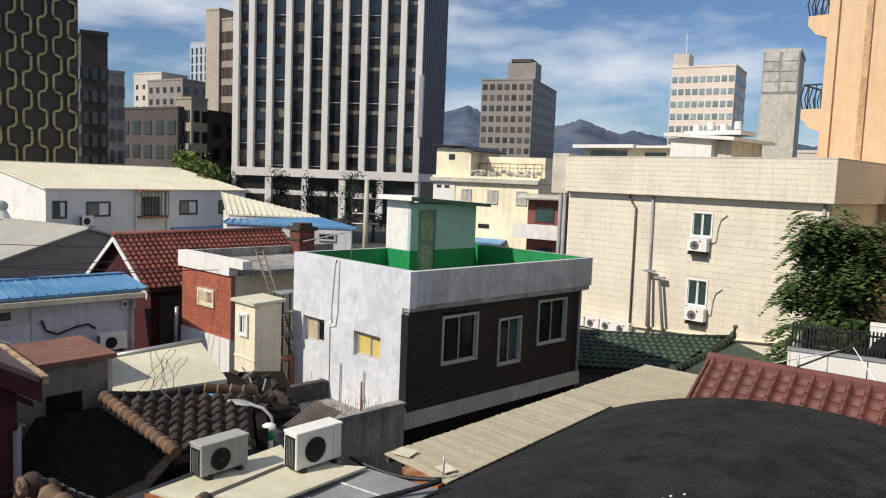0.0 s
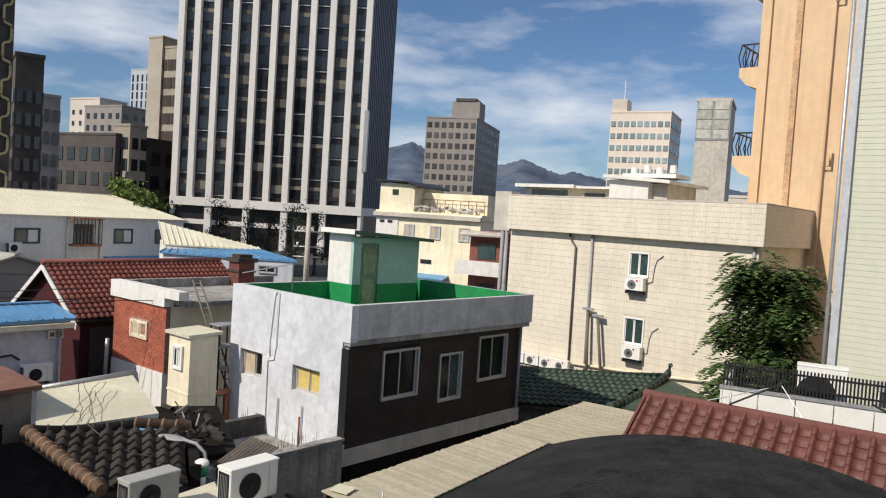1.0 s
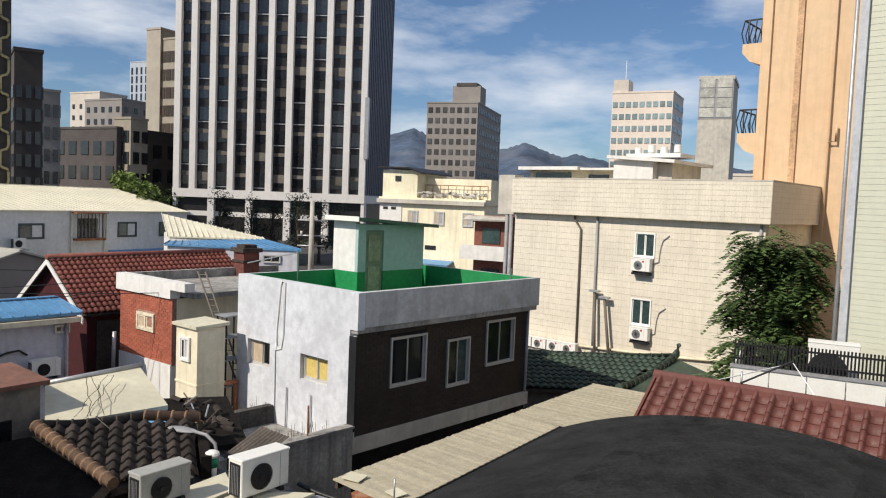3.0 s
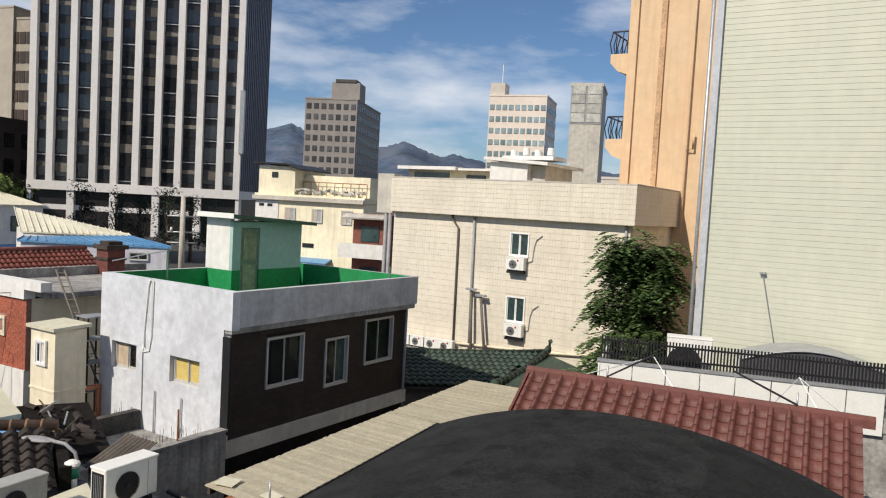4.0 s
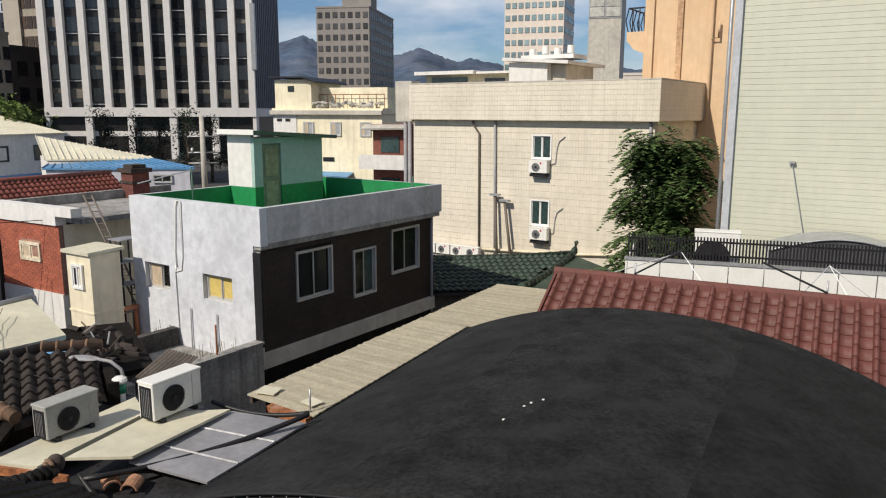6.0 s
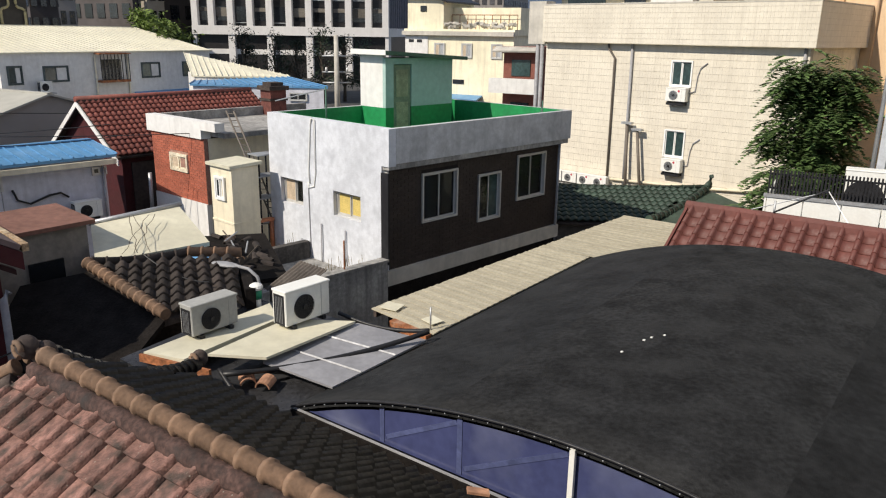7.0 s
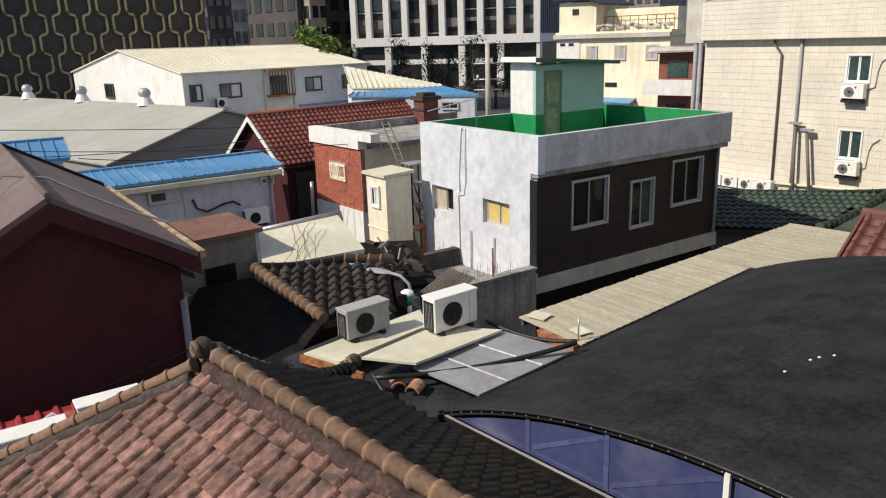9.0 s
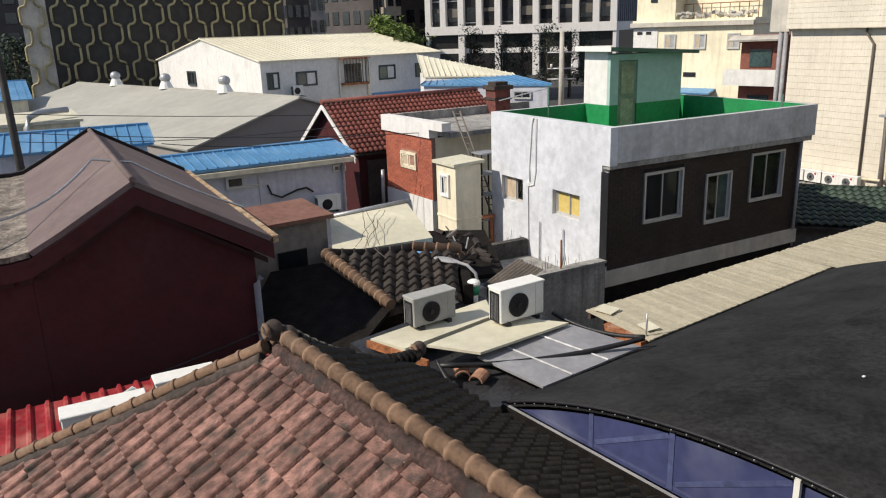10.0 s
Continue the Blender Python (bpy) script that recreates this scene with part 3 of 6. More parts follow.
hall = thing("arched_hall", HALL, "low arched hall with black bitumen felt roof and blue translucent end", "hall")
SPAN, LONG, SPRING, RISE = 7.25, 7.75, 3.2, 0.80
RAD = (SPAN ** 2 / 4 + RISE ** 2) / (2 * RISE)


def arch_z(s, lift=0.0):
    return SPRING + RISE - RAD + math.sqrt((RAD + lift) ** 2 - (s - SPAN / 2) ** 2)


strips = 7
for k in range(strips):
    s0, s1 = SPAN * k / strips, SPAN * (k + 1) / strips
    b = bmesh.new()
    n, nl = 8, 16
    lift = 0.004
    g = [[[b.verts.new((LONG * j / nl, -(s0 + (s1 - s0) * i / n), arch_z(s0 + (s1 - s0) * i / n, lift + o))) for i in range(n + 1)] for j in range(nl + 1)] for o in (0, -0.06)]
    for o in (0, 1):
        for u, w in zip(g[o], g[o][1:]):
            for i in range(n):
                f = b.faces.new((u[i], u[i + 1], w[i + 1], w[i]) if o else (u[i], w[i], w[i + 1], u[i + 1]))
                f.smooth = True
    for u, w in ((g[0][0], g[1][0]), (g[0][nl], g[1][nl])):
        for i in range(n):
            b.faces.new((u[i], u[i + 1], w[i + 1], w[i]))
    # strips 0 and 1 get the felt colour lightened for sheen
    part("felt_strip", b, FELT_GRIT if 2 <= k <= 4 else (FELT_SHEEN if k < 2 else FELT), hall, "granulated felt strip" if 2 <= k <= 4 else "black bitumen felt strip")
part("wall", box(0.05, LONG - 0.05, -0.12, -0.05, 0, SPRING - 0.06), CONCRETE, hall)
part("wall", box(0.05, LONG - 0.05, -SPAN + 0.05, -SPAN + 0.12, 0, SPRING - 0.06), CONCRETE, hall)
pts = [(-SPAN * i / 24, arch_z(SPAN * i / 24, -0.08)) for i in range(25)]
part("gable", prism([(0, 0)] + pts + [(-SPAN, 0)], -0.05, 0.05), CONCRETE, hall, "", pose(LONG - 0.1, 0, 0, 0, 0, 90) @ Matrix.Scale(1, 4))
part("wall", box(-0.055, 0.02, -SPAN, -0.02, 0, SPRING - 0.004), NETTING_AND_SHADE, hall)
POLY = mat("blue_polycarbonate", (0.055, 0.065, 0.155), 0.16, vary=0.12, scale=1.2, grain=10, bump=0.03, spec=0.7, stain=(0.20, 0.22, 0.32), stain_amount=0.6)
lun = part("lunette", prism([(y * 0.999, max(z - 0.03, SPRING)) for y, z in pts], -0.012, 0.0), POLY, hall, "blue translucent polycarbonate lunette", pose(0.04, 0, 0, 0, 0, 90))
part("rim_trim", tube([(-0.02, -SPAN * i / 48, arch_z(SPAN * i / 48, 0.01)) for i in range(49)], 0.016, 6), DARK_METAL, hall, "dark edge trim")
sm = bmesh.new()
bmesh.ops.create_icosphere(sm, subdivisions=1, radius=0.008)
sm = mesh_of("screw", sm, GREY_METAL)
for i in range(44):
    s = SPAN * (i + 0.5) / 44
    share("screw", sm, hall, pose(-0.045, -s, arch_z(s, 0.0) - 0.01))
part("sill_trim", box(-0.03, 0.0, -SPAN, 0, SPRING, SPRING + 0.012), PIPE_GREY, hall, "white base trim")
part("mullion", box(-0.02, 0.02, -3.60, -3.55, SPRING, arch_z(3.57) - 0.03), WHITE_METAL, hall, "white mullion")
STRUT = mat("strut_behind_sheet", (0.075, 0.09, 0.19), 0.4)
for s in (1.35, 2.35, 4.8, 5.9):
    part("strut", box(0.033, 0.0395, -s - 0.03, -s + 0.03, SPRING + 0.02, arch_z(s) - 0.07), STRUT, hall, "pale strut showing through the sheet")
for s0, s1 in ((1.4, 2.3), (2.4, 3.5), (3.65, 4.75), (4.85, 5.85)):
    part("strut", slab([(0.034, -s0, SPRING + 0.12), (0.039, -s0, SPRING + 0.12), (0.039, -s1, arch_z(s1) - 0.10), (0.034, -s1, arch_z(s1) - 0.10)], 0.05), STRUT, hall)
for k, (x, y, w, d) in enumerate(((2.92, 0.20, 0.22, 0.26), (3.02, 0.98, 0.28, 0.30))):
    part("torn_sheet", box(0, w, 0, d, 0, 0.012), SHEET_PALE, hall, "torn scrap of pale sheet", pose(x, y, SPRING + 0.055, 2, -2, 25 * k - 15))
for i, (s, dx) in enumerate(((3.05, 2.15), (3.12, 2.62), (3.16, 2.75), (3.26, 2.9))):
    part("scrap", box(dx, dx + 0.035, -s - 0.025, -s, arch_z(s) + 0.008, arch_z(s) + 0.016), WHITE_METAL, hall)

# tan roof of long boards laid across, between the hall and the white house
lean = thing("lean_to_roof", HALL, "weathered tan corrugated lean-to roof beside the hall", "roof")
W0, W1 = 2.72, 11.55
n_board = 96
for i in range(n_board):
    x = W0 + (W1 - W0) * i / n_board
    f = (x - W0) / (W1 - W0)
    w = 1.42 - 0.48 * f
    b = bmesh.new()
    step = (W1 - W0) / n_board
    z = SPRING + 0.02
    far = 0.02 if x < LONG else -1.05
    ragged = 0.03 * noise.noise((i * 1.7, 0.3, 0.0))
    skew = 0.22 * (1 - f)
    zt = z + 0.008 + 0.006 * (i % 2)
    slab([(x + 0.006, far, zt), (x + step - 0.006, far, zt), (x + step - 0.006 + skew, w + ragged, zt), (x + 0.006 + skew, w + ragged, zt)], 0.02, b)
    part("roof_board", b, SHEET_TAN, lean)
part("edge_batten", slab([(W0 + 0.25, 1.34, SPRING - 0.012), (W1, 0.84, SPRING - 0.012), (W1, 0.92, SPRING - 0.012), (W0 + 0.25, 1.40, SPRING - 0.012)], 0.1), MORTAR, lean)
part("rafter", slab([(W0 - 0.14, 0.05, SPRING + 0.03), (W0 - 0.01, 0.05, SPRING + 0.03), (W0 + 0.12, 0.85, SPRING + 0.03), (W0 - 0.01, 0.85, SPRING + 0.03)], 0.12), RUST, lean, "rusty steel end beam")
part("post", tube([(W0 + 0.1, 0.15, SPRING), (W0 + 0.1, 0.15, SPRING + 0.38)], 0.014, 6), GREY_METAL, lean)
part("wall", box(W0 + 0.6, W1, 0.7, 0.8, 0, SPRING - 0.1), CONCRETE, lean)
part("wall", box(W1 - 0.1, W1, -0.9, 0.7, 0, SPRING - 0.1), CONCRETE, lean)




def far_block(name, az0, az1, r, dirn, top, depth, material, label, cols=0, rows=0, z0=None, z1=None, pane=DARK_PANE, wfrac=0.6, hfrac=0.55, category="building", side=True, side_az=None):
    """A building far off: its front stands between two bearings at distance r (of the first), turned to dirn; windows in rows."""
    a = Vector(polar(az0, r))
    d = Vector((math.cos(radians(dirn)), math.sin(radians(dirn)), 0))
    t = math.tan(radians(az1))
    s = (t * a.y - a.x) / (d.x - t * d.y)
    e = thing(name, pose(a.x, a.y, 0, 0, 0, dirn), label, category)
    L = abs(s)
    if s < 0:
        e.matrix_world = pose(a.x, a.y, 0, 0, 0, dirn + 180)
    if side_az is not None:
        far, back = a + d * s, Vector((-d.y, d.x, 0)) * (1 if s > 0 else -1)
        t = math.tan(radians(side_az))
        depth = (t * far.y - far.x) / (back.x - t * back.y)
    part("wall", box(0, L, 0, depth, 0, top), material, e)
    part("roof", box(-0.1, L + 0.1, -0.1, depth + 0.1, top + 0.004, top + 0.4), material, e, "flat roof with low parapet")
    if cols and rows:
        z0 = 4.0 if z0 is None else z0
        z1 = top - 1.0 if z1 is None else z1
        cw, rh = L / cols, (z1 - z0) / rows
        b = bmesh.new()
        box(0, cw * wfrac, -0.12, 0.05, 0, rh * hfrac, b)
        me = mesh_of("window", b, pane)
        for i in range(cols):
            for k in range(rows):
                share("window", me, e, pose(cw * (i + 0.5 - wfrac / 2), 0, z0 + rh * k + rh * 0.2))
        sc = max(2, int(depth / cw))
        b = bmesh.new()
        box(-0.12, 0.05, 0, cw * wfrac, 0, rh * hfrac, b)
        if side:
            me2 = mesh_of("window", b, pane)
            for x in (0.0, L + 0.07):
                for i in range(sc):
                    for k in range(rows):
                        share("window", me2, e, pose(x, depth / sc * (i + 0.3), z0 + rh * k + rh * 0.2))
    return e, L


# ---- cream-tiled apartment house with wall units ----
APT = pose(5.17, 35.0, 0, 0, 0, -45)
apt = thing("tiled_apartment", APT, "cream tiled apartment building with a wide parapet", "building")
BL, BD = 11.7, 6.0
aw = [(6.20, 5.48, 7.12, 6.52), (6.18, 2.64, 7.10, 3.78)]
part("wall", wall(BL - 0.25, 0, 7.1, 0.25, aw), CREAM_JOINT, apt, "", face(0, 0.35))
tagged(part("tile_field", pieces(BL - 0.25, 0.1, 7.1, aw, 0.13, 0.27, 0.016, 0.010, False, None, 0.002), CREAM_TILE, apt, "cream wall tiles", face(0, 0.348)), kind="stuff")
tagged(part("tile_field", pieces(BL, 7.12, 8.66, [], 0.13, 0.20, 0.009, 0.008, False, None, 0.002), CREAM_TILE, apt, "", face(0, -0.002)), kind="stuff")
tagged(part("tile_field", pieces(BD, 7.12, 8.66, [], 0.13, 0.20, 0.009, 0.008, False, None, 0.002), CREAM_TILE, apt, "", face(BL + 0.002, 0, 0, 90)), kind="stuff")
part("wall", box(BL - 0.5, BL - 0.25, 0.62, BD, 0, 7.1), CREAM_PAINT, apt)
part("wall", box(0, 0.25, 0.62, BD, 0, 7.1), CREAM_PAINT, apt)
part("roof_slab", box(0.0, BL, 0.0, BD, 7.1, 7.3), CREAM_PAINT, apt)
for q in ((0, BL, 0.0, 0.25), (BL - 0.25, BL, 0.252, BD), (0, 0.25, 0.252, BD)):
    part("parapet", box(*q, 7.304, 8.66), CREAM_JOINT, apt, "cream tiled parapet")
    part("coping", box(q[0] - 0.02, q[1] + 0.02, q[2] - 0.02, q[3] - 0.002, 8.664, 8.72), PALE_CONCRETE, apt)
part("pier", box(-0.95, -0.02, 0.2, 0.9, 7.0, 8.85), PALE_CONCRETE, apt, "plain plastered parapet end")
for x in (-0.45, -0.2):
    part("downpipe", tube([(x, 0.3, 7.1), (x, 0.3, 0)], 0.09), PIPE_GREY, apt)
for (x0, z0, x1, z1) in aw:
    window(apt, face(x0, 0.33, z0), x1 - x0, z1 - z0, PVC, TEAL_PANE, bar=0.06, label="white framed sliding window")
part("downpipe", tube([(3.3, 0.24, 7.1), (3.32, 0.24, 6.9), (3.62, 0.28, 6.5), (3.66, 0.28, 0.6)], 0.05), PIPE_BROWN, apt)
part("downpipe", tube([(4.42, 0.27, 7.1), (4.5, 0.27, 0.6)], 0.06), PIPE_GREY, apt)
part("downpipe", tube([(BL - 0.4, 0.28, 7.1), (BL - 0.4, 0.28, 0.6)], 0.06), PIPE_GREY, apt)
for x, xt, zt in ((4.76, 4.58, 3.85), (5.5, 5.08, 3.62)):
    part("vent_pipe", tube([(x, 0.05, 0.6), (xt, 0.05, zt)], 0.065), PIPE_BROWN, apt, "brown vent pipe with flat cap")
    part("vent_cap", box(xt - 0.22, xt + 0.24, -0.06, 0.16, zt, zt + 0.09), GREY_METAL, apt)
part("conduit", tube([(3.9, 0.25, 1.38), (6.5, 0.25, 1.5), (8.5, 0.25, 1.62), (11.2, 0.25, 1.85)], 0.06), CREAM_PAINT, apt, "cream painted pipe along the wall")
for x, z in ((7.12, 6.45), (7.12, 3.5)):
    part("cable", tube([(x - 0.1, 0.3, z - 1.2), (x + 0.2, 0.31, z - 1.1), (x + 0.25, 0.31, z - 0.5), (x + 0.35, 0.31, z - 0.2), (x + 0.6, 0.31, z)], 0.025, 5), PIPE_GREY, apt)
for x, z in ((6.22, 4.88), (6.3, 2.04)):
    ac_unit(APT @ face(x, 0.0, z), 0.85, 0.56, 0.3, "white outdoor unit with red badge bracketed under a window", True, "wall units")
    part("bracket", box(x + 0.05, x + 0.80, 0.02, 0.35, z - 0.10, z - 0.01), DARK_METAL, apt)
for x in (0.75, 1.55, 2.35, 3.1):
    ac_unit(APT @ face(x, -0.1, 0.95), 0.75, 0.5, 0.28, "white outdoor unit with red badge on a ledge", True, "wall units")
part("ledge", box(0.5, 4.0, -0.2, 0.34, 0.0, 0.94), CONCRETE, apt)
part("wall", box(4.1, 6.0, 2.0, 5.6, 7.3, 9.62), WHITE_WALL, apt, "white rooftop room")
part("wall", box(6.0, 6.7, 2.4, 5.4, 7.3, 9.5), PALE_CONCRETE, apt)
part("roof", slab([(3.9, 1.7, 9.84), (7.1, 1.7, 9.62), (7.1, 5.8, 9.62), (3.9, 5.8, 9.84)], 0.14), WHITE_WALL, apt)
part("wall", box(-1.6, 3.88, 3.6, 5.6, 7.3, 9.25), CREAM_PAINT, apt, "cream rooftop room")
part("roof", box(-1.9, 1.6, 3.0, 5.8, 9.254, 9.42), WHITE_WALL, apt)
part("roof", box(1.62, 3.88, 3.2, 5.8, 9.254, 9.36), WHITE_WALL, apt)
part("window", box(-1.2, 0.9, 3.55, 3.62, 8.3, 9.15), TEAL_PANE, apt)
part("window", box(1.9, 3.0, 3.55, 3.62, 8.3, 9.05), DARK_PANE, apt)
for k, (x, y) in enumerate(((4.6, 3.3), (5.1, 3.6), (5.9, 3.2), (6.3, 3.7), (5.5, 4.0))):
    b = bmesh.new()
    bmesh.ops.create_cone(b, cap_ends=True, segments=14, radius1=0.17, radius2=0.15, depth=0.34)
    part("water_drum", b, WHITE_METAL, apt, "", pose(x, y, 10.1 + 0.14 * (k % 2)))
part("tank_base", box(4.2, 6.8, 2.9, 4.4, 9.80, 9.98), WHITE_WALL, apt)

# orange rendered building and siding wall behind the tree
OR = pose(17.7, 31.0, 0, 0, 0, -45)
orange = thing("orange_building", OR, "tall orange-cream rendered building with small curved balconies", "building")
part("wall", box(-2.86, 12.0, 0, 9, 0, 30), ORANGE_WALL, orange)
part("pilaster", box(-2.7, -2.4, -0.15, -0.002, 0, 30), ORANGE_WALL, orange)
part("pilaster", box(-1.35, -1.1, -0.12, -0.002, 0, 30), mat("brown_trim_paint", (0.50, 0.32, 0.19), 0.8), orange)
part("pipe", tube([(0.2, -0.15, 0), (0.2, -0.15, 30)], 0.045), ORANGE_WALL, orange)
for z in (10.6, 17.5):
    part("pipe_branch", tube([(0.2, -0.2, z), (0.5, -0.2, z), (0.5, -0.2, z + 0.7)], 0.05), ORANGE_WALL, orange)
for z in (11.1, 15.1, 19.1):
    bal = part("balcony", prism([(-2.86, z - 1.0), (-2.86, z), (-3.76, z), (-3.76, z - 0.4), (-3.4, z - 0.8)], 0.2, 3.0), ORANGE_WALL, orange, "orange balcony with rounded base")
    for y in (0.25, 0.75, 1.25, 1.75, 2.25, 2.9):
        part("baluster", tube([(-3.72, y, z), (-3.85, y, z + 0.5), (-3.72, y, z + 1.05)], 0.03, 5), DARK_METAL, bal)
    for x in (-2.95, -3.2, -3.5):
        part("baluster", tube([(x, 0.25, z), (x, 0.15, z + 0.5), (x, 0.25, z + 1.05)], 0.03, 5), DARK_METAL, bal)
    part("handrail", tube([(-2.9, 0.25, z + 1.05), (-3.72, 0.25, z + 1.05), (-3.72, 2.9, z + 1.05)], 0.04, 5), DARK_METAL, bal)

SD = pose(11.0, 17.85, 0, 0, 0, -45)
siding = thing("siding_building", SD, "tall building clad in pale cream horizontal siding", "building")
part("wall", box(0.02, 12, 0.05, 6, 0, 16), SIDING, siding)
lap = bmesh.new()
lv = [lap.verts.new(q) for q in ((0, 0.0, 0.147), (12, 0.0, 0.147), (0, -0.007, 0.0), (12, -0.007, 0.0), (0, 0.04, 0.0), (12, 0.04, 0.0))]
lap.faces.new((lv[2], lv[3], lv[1], lv[0]))
lap.faces.new((lv[4], lv[5], lv[3], lv[2]))
lap.faces.new((lv[0], lv[4], lv[2]))
lap.faces.new((lv[1], lv[3], lv[5]))
lap = mesh_of("siding_board", lap, SIDING)
for k in range(108):
    share("siding_board", lap, siding, pose(0.05, 0.04, 0.05 + 0.147 * k))
part("corner_trim", box(-0.12, 0.06, -0.08, 0.2, 0, 16), mat("grey_blue_trim", (0.45, 0.47, 0.50), 0.4, vary=0.1), siding, "grey corner trim")
part("downpipe", tube([(-0.2, -0.1, 0), (-0.2, -0.1, 16)], 0.05), GREY_METAL, siding)
for x in (1.48, 4.25):
    part("lamp_arm", tube([(x, -0.04, 6.2), (x + 0.40, -0.04, 4.4)], 0.010, 5), GREY_METAL, siding)
    part("lamp_box", box(x - 0.07, x + 0.07, -0.09, 0.0, 6.2, 6.25), GREY_METAL, siding)

# ---- roof deck with white panels and black bar fence ----
DK = pose(7.25, 15.7, 0, 0, 0, -29.8)
deck = thing("roof_deck", DK, "flat roof deck with white metal edge panels", "roof deck")
part("floor", box(0, 7.2, 0.06, 2.6, 3.3, 3.6), CONCRETE, deck)
part("wall", box(0.05, 7.1, 0.1, 2.5, 0, 3.3), CONCRETE, deck)
for i in range(8):
    part("edge_panel", box(0.72 * i + 0.012, 0.72 * (i + 1) - 0.012, 0.0, 0.04, 3.25, 4.15), WHITE_METAL, deck, "white metal panel")
part("edge_panel", box(-0.04, 0.0, 0.0, 2.5, 3.25, 4.15), WHITE_METAL, deck)
part("top_rail", box(-0.06, 5.8, -0.03, 0.07, 4.154, 4.22), GREY_METAL, deck)
fen = thing("bar_fence", DK, "black vertical bar fence on the roof deck", "fence")
bar = bmesh.new()
box(0, 0.036, 0, 0.03, 0, 0.52, bar)
bar = mesh_of("bar", bar, DARK_METAL)
for i in range(86):
    share("bar", bar, fen, pose(0.067 * i, 0.03, 4.224))
part("rail", box(0, 5.75, 0.065, 0.10, 4.32, 4.36), DARK_METAL, fen)
part("rail", box(0, 5.75, 0.065, 0.10, 4.62, 4.66), DARK_METAL, fen)
ac_unit(DK @ pose(1.42, 0.55, 3.6), 0.98, 1.18, 0.4, "tall grey-white outdoor unit on the roof deck")
can = thing("arched_canopy", DK @ pose(3.0, 1.2, 3.6), "low grey arched canopy behind the bar fence", "canopy")
b = bmesh.new()
rows = [[b.verts.new((3.1 * i / 16, y, 0.72 + 0.34 * math.sin(math.pi * i / 16))) for i in range(17)] for y in (0, 1.3)]
for i in range(16):
    b.faces.new((rows[0][i], rows[0][i + 1], rows[1][i + 1], rows[1][i])).smooth = True
part("canopy_sheet", b, GREY_METAL, can)
part("arch_rib", tube([(3.1 * i / 16, 0, 0.72 + 0.34 * math.sin(math.pi * i / 16)) for i in range(17)], 0.022, 6), GREY_METAL, can)
part("end_panel", prism([(0.02, 0.0)] + [(3.1 * i / 16, 0.70 + 0.34 * math.sin(math.pi * i / 16)) for i in range(17)] + [(3.08, 0.0)], 0.03, 0.06), mat("smoky_grey_sheet", (0.075, 0.075, 0.085), 0.4, vary=0.2), can, "dark translucent end sheet")
for x in (0.02, 3.08):
    part("post", tube([(x, 0, 0), (x, 0, 0.74)], 0.03), GREY_METAL, can)

# ---- red tiled roof between hall and deck ----
RR = pose(5.36, 15.05, 0, 0, 0, -38.4)
redroof = thing("red_tile_roof", RR, "low house roof of red glazed pantiles", "roof")
RRL, PITCH = 6.16, 0.308
nx = int(RRL / PITCH)
prof = [(0.0, -0.01), (0.012, 0.05), (0.055, 0.088), (0.098, 0.05), (0.11, -0.015), (0.21, -0.022), (0.308, -0.01)]
TL = 0.27
tb = bmesh.new()
ra = [tb.verts.new((x, 0, z + 0.03)) for x, z in prof]
rb = [tb.verts.new((x, -TL - 0.04, z + 0.046)) for x, z in prof]
rc = [tb.verts.new((x, -TL - 0.04, z + 0.02)) for x, z in prof]
for i in range(6):
    tb.faces.new((ra[i], rb[i], rb[i + 1], ra[i + 1])).smooth = True
    tb.faces.new((rb[i], rc[i], rc[i + 1], rb[i + 1]))
bmesh.ops.recalc_face_normals(tb, faces=tb.faces[:])
tile_me = mesh_of("roof_tile", tb, RED_METAL_TILE)
SLO = 31.0
for i in range(nx):
    for k in range(9):
        share("roof_tile", tile_me, redroof, pose(i * PITCH + 0.05, 0, 4.06) @ pose(0, 0, 0, SLO) @ pose(0, -k * TL, -0.002 * k))
part("roof_deck", slab([(0, 0.0, 4.03), (RRL, 0.0, 4.03), (RRL, -2.2, 4.03 - 2.2 * 0.60), (0, -2.2, 4.03 - 2.2 * 0.60)], 0.1), MORTAR, redroof)
part("roof_deck", slab([(0, 0.0, 4.03), (RRL, 0.0, 4.03), (RRL, 0.7, 3.7), (0, 0.7, 3.7)], 0.1), RED_METAL_TILE, redroof)
part("ridge", prism([(-0.12, 3.98), (-0.10, 4.12), (-0.04, 4.18), (0.04, 4.18), (0.10, 4.12), (0.12, 3.98)], -RRL - 0.25, 0.05), RED_METAL_TILE, redroof, "red ridge capping", pose(0, 0, 0, 0, 0, 90))
part("barge", box(-0.03, 0.02, -2.2, 0, -0.08, 0.09), RED_METAL_TILE, redroof, "", pose(0, 0, 4.03) @ pose(0, 0, 0, SLO))
part("wall", box(0.1, RRL - 0.1, -1.7, 0.6, 0, 2.9), CONCRETE, redroof)
for x in (1.65, 5.15):
    part("bracket_post", tube([(x, 0, 4.0), (x, 0, 4.42)], 0.02, 6), GREY_METAL, redroof)
for x0, x1, z1 in ((1.1, 2.45, 4.62), (2.95, 2.45, 4.62), (4.75, 5.15, 4.6), (5.5, 5.15, 4.6), (5.9, 5.15, 4.6)):
    part("stay_wire", tube([(x0, 0.12, 4.12), (x1, 0.55, z1)], 0.011, 4), GREY_METAL, redroof)
part("stay_bar", tube([(1.65, -0.05, 4.2), (2.45, 0.55, 4.66)], 0.02, 5), DARK_METAL, redroof)
